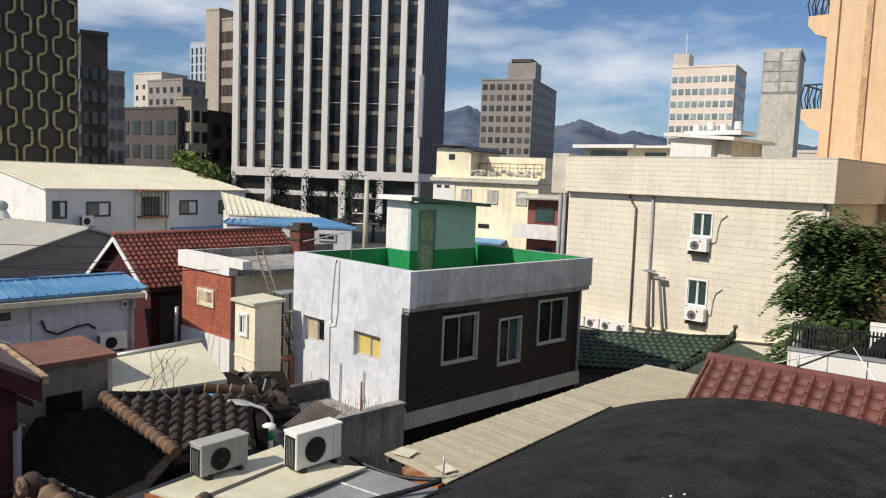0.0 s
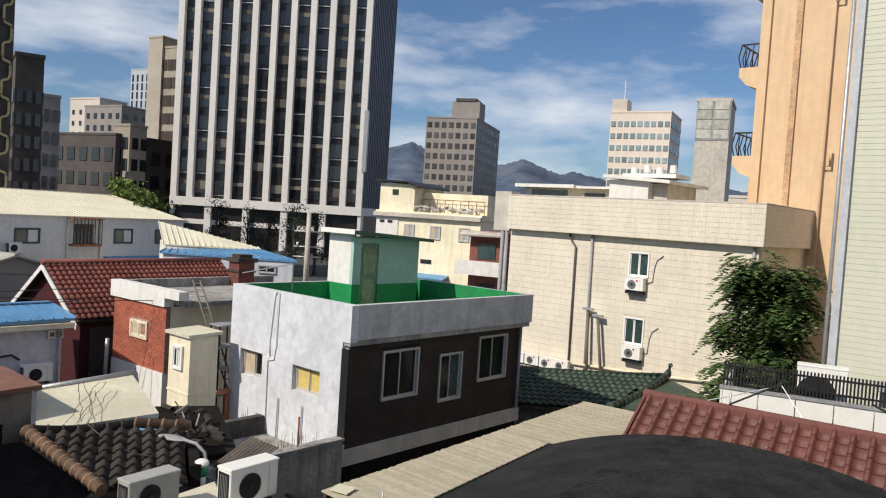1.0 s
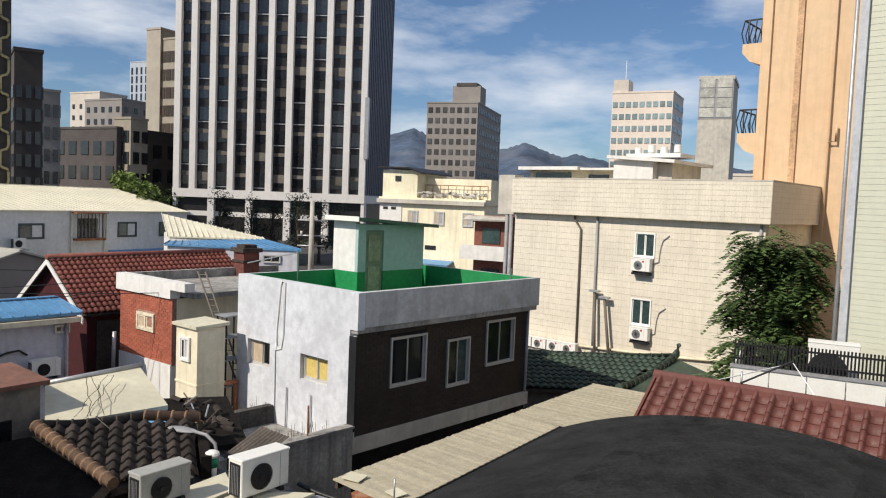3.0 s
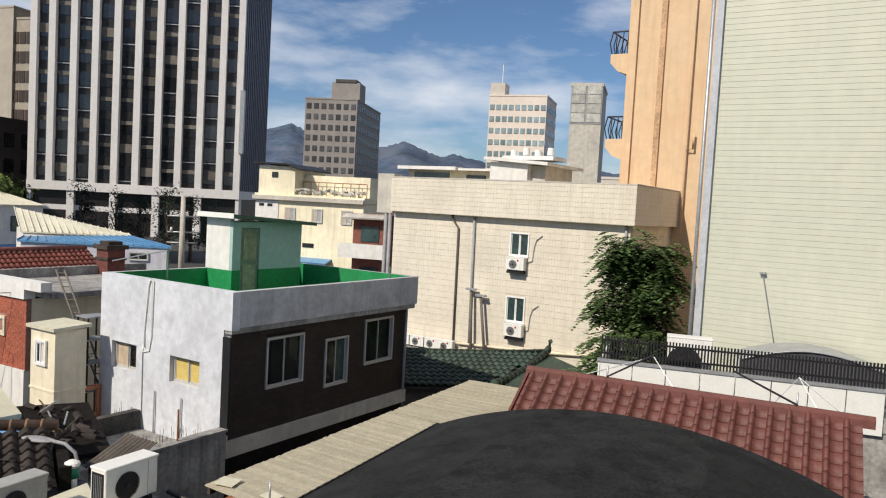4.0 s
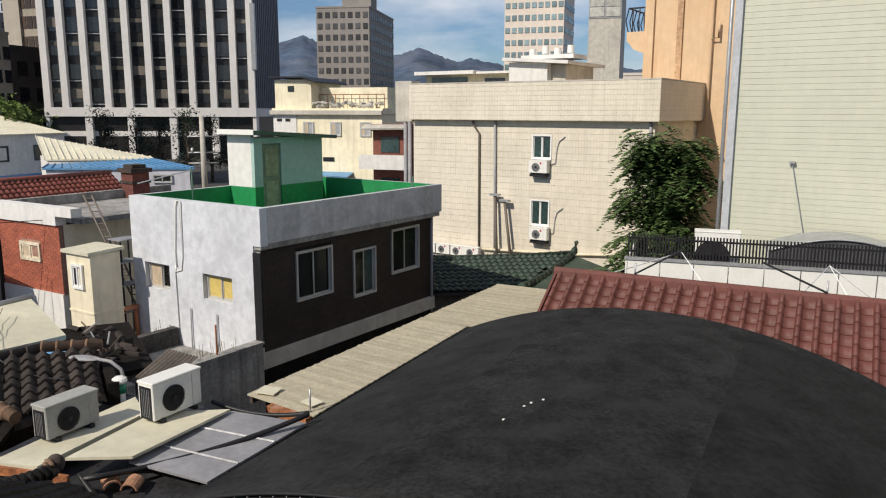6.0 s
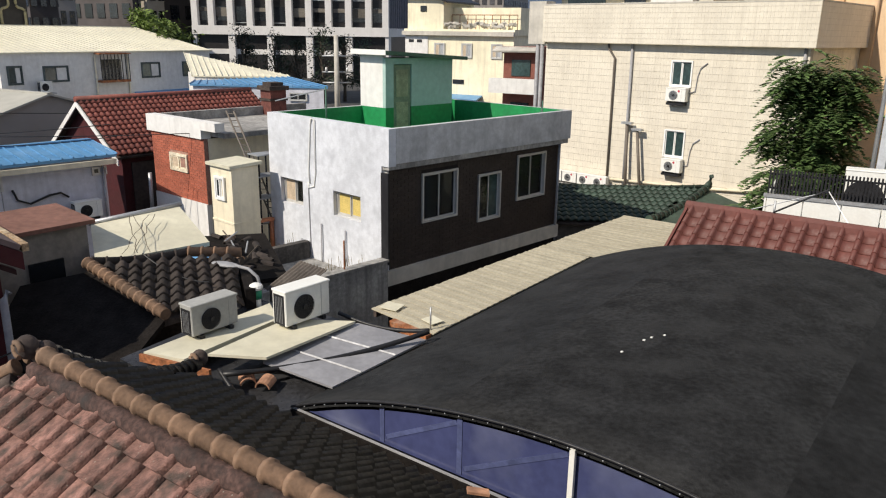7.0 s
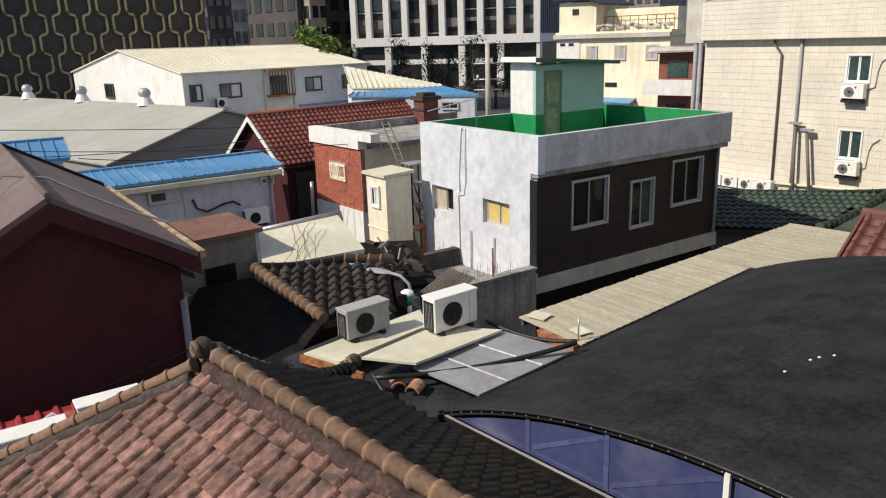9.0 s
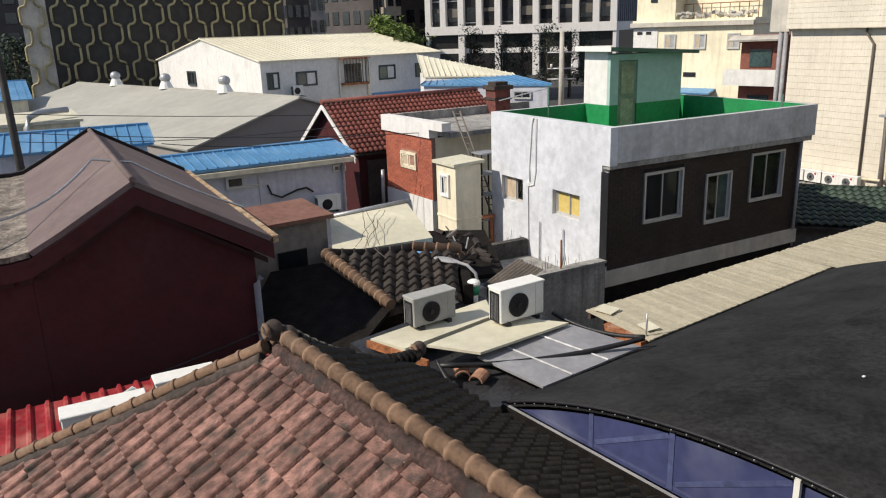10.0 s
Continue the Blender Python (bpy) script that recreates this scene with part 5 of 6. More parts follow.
part("wall", box(RB, RL - 0.14, -0.14, 0.02, 0, 2.53), WHITE_WALL, br, "white painted lower wall")
part("parapet", box(RB, RL, -0.25, 0.06, 4.424, 4.92), WHITE_WALL, br, "white parapet with grey stains")
part("parapet", box(-0.02, RB - 0.004, -0.25, 0.06, 4.68, 4.92), WHITE_WALL, br, "thin white roof overhang")
part("roof_slab", box(0, RL - 0.2, -6.0, -0.252, 4.48, 4.62), CONCRETE, br)
part("parapet", box(RL - 0.196, RL, -6.0, -0.252, 4.5, 4.9), CONCRETE, br)
window(br, pose(2.56, 0.035, 3.34, 0, 0, 180), 0.96, 0.53, mat("cream_window_frame", (0.62, 0.55, 0.42), 0.6), DARK_PANE, bar=0.08, deep=0.05, proud=0, label="cream framed window", panes=(CURTAIN, DARK_PANE))
part("pipe", tube([(RL - 0.05, 0.12, 3.1), (RL + 0.02, 0.12, 1.5)], 0.06), GREY_METAL, br)
annex = thing("annex", pose(-4.97, 19.02, 0, 0, 0, 46.5), "small cream annex with flat eave beside the brick house", "annex")
part("wall", box(0, 0.8, 0, 0.98, 0, 4.02), CREAM_PAINT, annex)
part("eave", slab([(-0.08, -0.06, 4.10), (0.9, -0.06, 4.14), (0.9, 1.08, 4.14), (-0.08, 1.08, 4.10)], 0.08), SHEET_PALE, annex)
part("ledge", box(-0.02, 0.82, -0.02, 1.0, 2.55, 2.6), CREAM_PAINT, annex)
window(annex, face(-0.06, 0.75, 3.15, -90), 0.46, 0.62, PVC, DARK_PANE, bar=0.06, deep=0.05, proud=0, label="small white window")
chim = thing("chimney", pose(-5.3, 26.06, -0.15, 0, 0, 44), "red brick chimney with dark stepped cap", "chimney")
part("shaft", box(0, 0.62, 0, 0.62, 0.15, 5.6), mat("dark_brown_brick", (0.14, 0.05, 0.04), 0.9, vary=0.3, scale=5), chim)
part("cap", box(-0.08, 0.70, -0.08, 0.70, 5.604, 5.74), MORTAR, chim)
part("flue", box(0.06, 0.56, 0.06, 0.56, 5.744, 5.86), MORTAR, chim)
part("band", box(-0.04, 0.66, -0.04, 0.66, 5.25, 5.33), MORTAR, chim)

ladder = thing("ladder", pose(0, 0, 0), "long grey metal ladder leaning between the houses", "ladder")
for da, dr in ((0.0, 0.0), (0.52, -0.08)):
    part("rail", tube([polar(-11.9 + da, 21.0 + dr, 2.42), polar(-14.7 + da, 22.0 + dr, 5.25)], 0.026, 6), PIPE_BROWN, ladder)
for i in range(17):
    f = (i + 0.5) / 17
    part("rung", tube([polar(-11.9 - 2.8 * f, 21.0 + f, 2.42 + 2.83 * f), polar(-11.38 - 2.8 * f, 20.92 + f, 2.42 + 2.83 * f)], 0.014, 5), PIPE_BROWN, ladder)
heap = thing("rubble_heap", pose(-3.85, 15.4, 2.65, 0, 0, 20), "low roof strewn with loose broken tiles and sticks", "rubble")
part("bed", slab([(-0.9, -1.0, -0.1), (0.75, -0.8, -0.1), (0.75, 2.4, 0.0), (-0.9, 2.4, 0.05)], 0.1), NETTING_AND_SHADE, heap)
part("support", box(-0.7, 0.6, -0.6, 2.2, -2.65, -0.22), CONCRETE, heap)
rb_ = random.Random(17)
for k in range(20):
    x, y = rb_.uniform(-0.8, 0.6), rb_.uniform(-0.8, 2.2)
    b = bmesh.new()
    rr_ = 0.075
    arc = [(rr_ * math.cos(math.pi * i / 6), rr_ * math.sin(math.pi * i / 6)) for i in range(7)] + [(rr_ * 0.8 * math.cos(math.pi * i / 6), rr_ * 0.8 * math.sin(math.pi * i / 6)) for i in range(6, -1, -1)]
    prism(arc, 0, 0.26, b)
    part("loose_tile", b, (DARK_TILE, DARK_TILE, RIDGE_TILE)[k % 3], heap, "", pose(x, y, 0.0 + rb_.uniform(0, 0.08), rb_.uniform(-15, 15), rb_.uniform(-15, 15), rb_.uniform(0, 180)))
for k in range(9):
    x, y, a_ = rb_.uniform(-0.7, 0.3), rb_.uniform(-0.6, 1.8), rb_.uniform(0, 3.1)
    part("stick", tube([(x, y, 0.1), (x + 0.7 * math.cos(a_), y + 0.7 * math.sin(a_), 0.16)], 0.018, 5), BARK if k % 2 else GREY_METAL, heap)
rack = thing("steel_rack", pose(-4.5, 20.1, 1.6, 0, 0, 44), "dark steel rack holding orange gas pipes", "rack")
for x in (0, 0.5):
    for y in (0, 0.45):
        part("upright", tube([(x, y, 0), (x, y, 2.6)], 0.025, 5), DARK_METAL, rack)
for z in (0.7, 1.4, 2.0, 2.58):
    part("shelf", box(-0.05, 0.55, -0.03, 0.48, z, z + 0.03), GREY_METAL, rack)
for x in (-0.25, 0.15):
    part("orange_post", tube([(x, -0.25, 0), (x, -0.25, 0.85)], 0.06, 8), ORANGE_PAINT, rack, "orange painted post")
part("orange_beam", box(-0.3, 0.2, -0.32, -0.18, 0.85, 0.93), ORANGE_PAINT, rack)


# ---- simple gabled houses with sheet or tile roofs ----
def gable_house(name, m, length, width, eave, ridge, wall_mat, roof_mat, label, over=0.3, rib=0.0, thick=0.08, shift=0.5):
    """Ridge along x; front eave at y = 0."""
    e = thing(name, m, label, "house")
    yr = width * shift
    part("wall", prism([(0, 0), (width, 0), (width, eave), (yr, ridge), (0, eave)], 0, length), wall_mat, e, "", pose(0, 0, 0) @ Matrix(((0, 1, 0, 0), (1, 0, 0, 0), (0, 0, 1, 0), (0, 0, 0, 1))))
    sl = (ridge - eave) / yr
    fr = part("roof_slope", slab([(-over, -over, eave - over * sl + 0.06), (length + over, -over, eave - over * sl + 0.06), (length + over, yr, ridge + 0.06), (-over, yr, ridge + 0.06)], thick), roof_mat, e)
    sl2 = (ridge - eave) / (width - yr)
    part("roof_slope", slab([(-over, yr, ridge + 0.06), (length + over, yr, ridge + 0.06), (length + over, width + over, eave - over * sl2 + 0.06), (-over, width + over, eave - over * sl2 + 0.06)], thick), roof_mat, e)
    part("ridge_cap", box(-over, length + over, yr - 0.12, yr + 0.12, ridge + 0.03, ridge + 0.10), roof_mat, e)
    if rib:
        run = math.hypot(yr + over, (yr + over) * sl)
        b = bmesh.new()
        box(-0.015, 0.015, 0, run, 0, 0.022 if rib > 0.43 else 0.035, b)
        me = mesh_of("rib", b, roof_mat)
        for i in range(int((length + 2 * over) / rib) + 1):
            share("rib", me, e, pose(-over + 0.02 + i * rib, -over, eave - over * sl + 0.062) @ pose(0, 0, 0, math.degrees(math.atan(sl))))
    return e


# blue-roofed house
bl = gable_house("blue_roof_house", pose(-14.44, 16.02, 0, 0, 0, 46), 7.6, 3.0, 3.95, 4.14, LILAC_WALL, ROOF_BLUE, "pale grey house with blue ribbed sheet roof", 0.25, 0.30)
part("gutter", box(-0.2, 7.8, -0.34, -0.22, 3.72, 3.86), CREAM_PAINT, bl)
window(bl, face(3.90, -0.06, 3.28), 1.0, 0.38, ALU, DARK_PANE, bar=0.05, deep=0.05, proud=0, panes=(DARK_PANE, CURTAIN))
window(bl, face(7.20, -0.06, 3.40), 0.42, 0.24, ALU, DARK_PANE, bar=0.04, deep=0.05, proud=0)
part("duct", tube([(5.1, -0.06, 3.28), (5.2, -0.06, 3.0), (5.5, -0.06, 2.86), (6.0, -0.06, 3.02), (6.3, -0.06, 3.05), (6.5, -0.06, 2.9)], 0.03, 6), BLACK_PLASTIC, bl, "black cable along the wall")
part("ac_shelf", box(6.42, 7.32, -0.45, -0.01, 2.20, 2.25), GREY_METAL, bl)
part("seam", box(4.85, 4.87, -0.012, -0.002, 0.5, 3.6), PIPE_GREY, bl)
part("downpipe", tube([(7.5, -0.06, 3.8), (7.5, -0.06, 0.2)], 0.035), PIPE_GREY, bl)
ac_unit(pose(-14.44, 16.02, 0, 0, 0, 46) @ pose(6.50, -0.40, 2.26), 0.74, 0.50, 0.3, "white outdoor unit on a wall shelf", group="wall units")
bl2 = gable_house("blue_roof_house", pose(-21.43, 15.2, 0, 0, 0, 40.7), 8.0, 3.0, 4.39, 4.76, LILAC_WALL, ROOF_BLUE, "low building with blue ribbed sheet roof", 0.2, 0.35)

# red-tiled house behind the brick house
RT = pose(-9.84, 24.40, 0, 0, 0, 49.4)
rt = gable_house("red_tiled_house", RT, 6.45, 4.2, 3.55, 5.0, WINE_WALL, MORTAR, "house with red pantile roof and white bargeboards", 0.25, 0, 0.08)
sl = 1.45 / 2.1
tile_field(rt, pose(-0.25, 2.1, 5.09) @ pose(0, 0, 0, math.degrees(math.atan(sl))), 6.95, 12, 0.20, 0.235, RED_TILE, rand_tilt=0.5)
part("ridge_cap", tube([(-0.3, 2.1, 5.12), (6.72, 2.1, 5.12)], 0.1, 8), RED_TILE, rt)
part("bargeboard", prism([(-0.3, 3.36), (2.1, 5.06), (2.1, 4.88), (-0.3, 3.18)], -0.30, -0.26), WHITE_WALL, rt, "white bargeboard", Matrix(((0, 1, 0, 0), (1, 0, 0, 0), (0, 0, 1, 0), (0, 0, 0, 1))))
part("bargeboard", prism([(4.5, 3.36), (2.1, 5.06), (2.1, 4.88), (4.5, 3.18)], -0.30, -0.26), WHITE_WALL, rt, "", Matrix(((0, 1, 0, 0), (1, 0, 0, 0), (0, 0, 1, 0), (0, 0, 0, 1))))
part("door_panel", box(0.3, 1.4, -0.06, -0.01, 1.2, 3.2), mat("dark_brown_shutter", (0.06, 0.045, 0.04), 0.8), rt)

# grey metal warehouse and white warehouse
gw = gable_house("grey_warehouse", pose(-44.46, 43.13, 0, 0, 0, -29.8), 28.6, 11.92, 2.82, 4.54, GREY_BLOCK, ROOF_GREY, "long warehouse with light grey metal roof", 0.2, 0)
for x in (6.95, 14.45, 21.6):
    rv = thing("roof_ventilator", pose(-44.46, 43.13, 0, 0, 0, -29.8) @ pose(x, 5.96, 4.6), "white turbine roof ventilator on the warehouse ridge", "ventilator", "ventilators")
    b = bmesh.new()
    bmesh.ops.create_cone(b, cap_ends=True, segments=14, radius1=0.46, radius2=0.25, depth=0.45)
    part("base", b, WHITE_METAL, rv, "", pose(0, 0, 0.2))
    b = bmesh.new()
    bmesh.ops.create_uvsphere(b, u_segments=16, v_segments=8, radius=0.33)
    part("turbine", b, GREY_METAL, rv, "round turbine head", pose(0, 0, 0.62) @ Matrix.Diagonal((1, 1, 0.85, 1)))
WW = pose(-25.61, 46.97, 0, 0, 0, 57)
ww = gable_house("white_warehouse", WW, 16.2, 17.4, 5.85, 7.42, WHITE_WALL, ROOF_CREAM, "white walled warehouse with cream metal roof", 0.15, 0.45)
for x0, z0, w, h in ((0.41, 3.94, 0.95, 1.15), (2.68, 4.01, 1.72, 1.02), (9.92, 4.01, 1.6, 1.09), (13.51, 4.0, 1.65, 1.09)):
    window(ww, face(x0, -0.06, z0), w, h, mat("green_grey_frame", (0.06, 0.08, 0.08), 0.6), TEAL_PANE, bar=0.08, deep=0.05, proud=0, label="dark green framed window")
window(ww, face(-0.09, 11.7, 3.95, -90), 1.4, 1.1, mat("green_grey_frame", (0.1, 0.1, 0.1)), DARK_PANE, bar=0.08)
cage = part("window_cage", box(6.45, 8.65, -0.5, 0.0, 3.85, 4.0), RUST, ww, "rusty barred window cage")
for i in range(9):
    part("bar", box(6.45 + 0.27 * i, 6.49 + 0.27 * i, -0.5, -0.46, 4.0, 5.7), DARK_METAL, cage)
part("window", box(6.8, 8.3, -0.03, 0.02, 4.0, 5.35), DARK_PANE, ww)
part("awning", box(6.35, 8.75, -0.6, 0.0, 5.7, 5.78), RUST, ww)
for x in (6.3, 8.8):
    part("pipe", tube([(x, -0.1, 5.7), (x, -0.1, 0)], 0.06), CREAM_PAINT, ww)
part("awning", slab([(9.2, -1.4, 2.6), (15.8, -1.4, 2.6), (15.8, 0, 3.1), (9.2, 0, 3.1)], 0.1), ROOF_BLUE, ww, "blue sheet awning")
ac_unit(WW @ pose(2.12, -0.5, 3.4), 0.8, 0.7, 0.35, "white outdoor unit on the warehouse wall", group="wall units")
part("ac_shelf", box(2.1, 3.1, -0.55, -0.01, 3.3, 3.39), GREY_METAL, ww)
def sheet_shed(quad, roof_mat, wall_mat, label):
    """A low shed under one sloping sheet roof with standing ribs; quad runs front left, front right, back right, back left."""
    e = thing("low_shed", pose(0, 0, 0), label, "shed")
    fl, fr, br_, bl_ = [Vector(q) for q in quad]
    part("roof", slab([fl, fr, br_, bl_], 0.08), roof_mat, e)
    for i in range(17):
        f = i / 16
        part("rib", tube([fl.lerp(fr, f) + Vector((0, 0, 0.03)), bl_.lerp(br_, f) + Vector((0, 0, 0.03))], 0.03, 4), roof_mat, e)
    lo = [fl.lerp(br_, 0.03), fr.lerp(bl_, 0.03), br_.lerp(fl, 0.03), bl_.lerp(fr, 0.03)]
    zz = min(q.z for q in lo) - 0.09
    part("wall", slab([(q.x, q.y, zz) for q in lo], zz - 0.01), wall_mat, e)
    return e, lo, zz


sheet_shed([polar(-16.8, 50.0, 4.65), polar(-10.0, 47.5, 4.72), polar(-10.2, 50.0, 4.72), polar(-17.2, 57.0, 5.85)], ROOF_CREAM, WHITE_WALL, "low shed with pale cream sheet roof")
bs, lo, zz = sheet_shed([polar(-17.0, 40.1, 4.8), polar(-7.3, 37.8, 4.8), polar(-10.2, 42.5, 5.0), polar(-16.6, 42.0, 4.86)], ROOF_BLUE, LILAC_WALL, "low shed with blue sheet roof")
wd = (lo[1] - lo[0]).normalized()
window(bs, Matrix.Translation((*(lo[0].lerp(lo[1], 0.74)).xy, zz - 0.62)) @ pose(0, 0, 0, 0, 0, math.degrees(math.atan2(wd.y, wd.x))) @ face(0, -0.08), 0.9, 0.4, ALU, DARK_PANE, bar=0.05, deep=0.04, proud=0)


# ---- office tower ----
TR, TD = 125.0, 172.6
a = Vector(polar(-2.70, TR))
TW = pose(a.x, a.y, 0, 0, 0, TD)
tower = thing("office_tower", TW @ pose(0, 0, 0), "dark glass office tower with white stone piers", "office tower")
d = Vector((math.cos(radians(TD)), math.sin(radians(TD)), 0))
tt = math.tan(radians(-16.41))
TWID = (tt * a.y - a.x) / (d.x - tt * d.y)
BAYS, FLOORS, FH, BASE = 10, 15, 3.57, 7.95
TOP = BASE + FLOORS * FH
DEEP = 27.2
part("core", box(0.4, TWID - 0.4, -DEEP, -0.5, 0, TOP), TOWER_DARK, tower)
bw = TWID / BAYS
pb = bmesh.new()
box(-0.5, 0.5, -0.5, 0.45, BASE, TOP, pb)
pb = mesh_of("pier", pb, TOWER_PIER)
for i in range(BAYS + 1):
    share("pier", pb, tower, pose(i * bw if 0 < i < BAYS else (0.5 if i == 0 else TWID - 0.5), 0, 0))
part("base_band", box(-0.05, TWID + 0.05, -DEEP, 0.5, BASE - 1.28, BASE + 0.12), TOWER_PIER, tower, "white stone base band")
for i in range(0, BAYS + 1, 2):
    part("base_column", box(max(i * bw - 0.55, 0), min(i * bw + 0.55, TWID), -2.0, 0.3, 0, BASE - 1.284), TOWER_PIER, tower)
part("base_glazing", box(0.5, TWID - 0.5, -2.6, -2.4, 0, BASE - 1.284), TEAL_PANE, tower)
for i in range(BAYS // 2):
    part("canopy_band", box(i * 2 * bw + 0.56, (i + 1) * 2 * bw - 0.56, -2.3, -0.4, 3.6, 4.4), TOWER_PIER, tower)
    part("transom", box(i * 2 * bw + 0.56, (i + 1) * 2 * bw - 0.56, -2.395, -2.33, BASE - 2.3, BASE - 2.18), GREY_METAL, tower)
wb_ = bmesh.new()
box(0.55, bw - 0.55, -0.5, -0.42, 0.9, 3.1, wb_)
wpane = mesh_of("window", wb_, DARK_PANE)
wb_ = bmesh.new()
box(0.65, bw - 0.65, -0.415, -0.36, 1.55, 2.95, wb_)
wblind = mesh_of("blind", wb_, BLIND)
wb_ = bmesh.new()
box(0.65, bw - 0.65, -0.415, -0.36, 2.35, 2.95, wb_)
wblind2 = mesh_of("blind", wb_, BLIND)
rt_ = random.Random(11)
for i in range(BAYS):
    for k in range(FLOORS):
        w_ = share("window", wpane, tower, pose(i * bw, 0, BASE + k * FH))
        q = rt_.random()
        if q < 0.55:
            share("blind", wblind if q < 0.16 else wblind2, w_, Matrix.Identity(4))
        part("rail", box(i * bw + 0.6, (i + 1) * bw - 0.6, -0.42, -0.30, BASE + k * FH + 0.55, BASE + k * FH + 0.68), GREY_METAL, tower) if q > 0.6 else None
fin = bmesh.new()
box(-0.45, 0.0, -0.5, 0.5, BASE, TOP, fin)
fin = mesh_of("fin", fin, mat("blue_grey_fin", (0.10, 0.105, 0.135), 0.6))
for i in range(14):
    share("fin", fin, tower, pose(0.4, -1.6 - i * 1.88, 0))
part("side_panel", box(-0.35, 0.3, -0.5, 0.75, BASE + 6.0, BASE + 16.0), GREY_METAL, tower)

# gold lattice building
GR = 76.0
a = Vector(polar(-26.45, GR))
GD = 218.0
gold = thing("lattice_building", pose(a.x, a.y, 0, 0, 0, GD), "dark building wrapped in a gold honeycomb lattice", "building")
d = Vector((math.cos(radians(GD)), math.sin(radians(GD)), 0))
tt = math.tan(radians(-41.9))
GLEN = (tt * a.y - a.x) / (d.x - tt * d.y)
GH = 42.0
part("wall", box(0, GLEN, -14, -0.8, 0, GH), BRONZE_GLASS, gold)
PX, PZ, AMP = 2.38, 3.2, 0.64
nrib = int((GLEN + 2.0) / PX * 2)
wave = [(0.0, 1), (0.30, 1), (0.42, 0.35), (0.5, -0.35), (0.58, -1), (0.88, -1), (0.96, -0.35), (1.04, 0.35)]
for i in range(nrib + 1):
    sgn = 1 if i % 2 else -1
    x = (i + 0.5) * PX / 2
    pts = []
    for k in range(int(GH / PZ)):
        for f, v in ((0.06, 0.9), (0.11, 1), (0.37, 1), (0.42, 0.9), (0.455, 0.5), (0.485, -0.5), (0.53, -0.9), (0.58, -1), (0.87, -1), (0.92, -0.9), (0.955, -0.5), (0.985, 0.5)):
            pts.append((x + sgn * v * AMP * 0.5, -0.35, 1.0 + (k + f) * PZ))
    part("lattice_rib", tube(pts, 0.12, 6), GOLD, gold, "wavy gold lattice rib")
part("side_wall", box(GLEN, GLEN + 2.0, -14, -0.6, 0, GH), PALE_CONCRETE, gold, "pale end wall")

# buildings behind
far_block("dark_block", -26.4, -24.75, 95, 30, 22.0, 10, DARK_BLOCK, "dark grey office block with flat roof", 3, 6, 4, 19)
far_block("dark_block", -24.75, -23.7, 125, 30, 21.2, 10, GREY_BLOCK, "grey office block with flat roof", 2, 5)
far_block("hotel_block", -23.1, -21.3, 210, 150, 30.5, 8, BLOCK_LIGHT, "pale hotel block with small windows", 4, 7, 10, 29, DARK_PANE, 0.3, 0.4)
far_block("hotel_block", -22.2, -19.9, 195, 150, 27.5, 8, GREY_BLOCK, "grey hotel wing with windows", 5, 7, 8, 27, DARK_PANE, 0.4, 0.45)
far_block("glass_tower", -19.4, -18.2, 330, 150, 58, 22, BLUE_BLOCK, "pale blue-white glass tower", 4, 14, 8, 56, DARK_PANE, 0.35, 0.8)
# the sun reaches this front; its shade comes from the dark wall colour
far_block("grey_block", -24.0, -20.2, 150, 150, 17.5, 20, DARK_BLOCK, "grey low block coloured dark as if in shade", 5, 3)
far_block("tan_block", -20.35, -19.3, 140, 150, 19.2, 16, STONE_TAN, "tan block with a plain side wall", 2, 4, side_az=-18.2)
far_block("tan_office", -18.35, -17.45, 160, 150, 38.5, 8, mat("pale_tan_stone", (0.40, 0.36, 0.30), 0.8, vary=0.08, scale=0.1, grain=3), "tan stone office with plain end wall", 0, 0)
far_block("tan_office", -17.45, -16.3, 158, 150, 36.5, 8, STONE_TAN, "tan stone office with brown window bands", 3, 9, 4, 35, mat("brown_window_band", (0.05, 0.033, 0.024), 0.4, rand=0.3, vary=0.2), 0.85, 0.6)
e, L = far_block("grey_apartment", 1.79, 5.61, 200, 160, 33.2, 14, GREY_BLOCK, "grey brick apartment block with window rows", 7, 11, 3, 33, mat("grey_reflecting_pane", (0.07, 0.07, 0.075), 0.3, rand=0.4, vary=0.2), 0.6, 0.5, side_az=7.37)
part("roof_house", box(L - 7.5, L, 2, 8, 33.6, 38.0), GREY_BLOCK, e)
part("roof_house", box(L - 6.5, L - 1, 1.8, 7, 38.0, 38.8), DARK_BLOCK, e)
e, L = far_block("pink_apartment", 15.52, 19.82, 180, 150, 34.0, 12, mat("pinkish_block_wall", (0.72, 0.63, 0.55), 0.85, vary=0.05, scale=0.1, grain=2), "pale pink apartment block with pale windows", 9, 11, 3, 33, mat("pale_blue_pane", (0.20, 0.27, 0.29), 0.2, rand=0.3, vary=0.2), 0.7, 0.45, side_az=20.54)
part("roof_house", box(0, 3.5, 0.5, 5, 34.4, 37.2), BLOCK_LIGHT, e)
part("mast", tube([(2.2, 3, 37), (2.2, 3, 42.0)], 0.10, 5), WHITE_METAL, e)
e, L = far_block("concrete_tower", 21.56, 23.86, 95, 152, 23.1, 5, PALE_CONCRETE, "plain concrete shaft with a metal-clad head", 0, 0, side_az=24.15)
part("head_frame", box(0.0, L, -0.06, -0.004, 18.5, 23.3), PIPE_GREY, e)
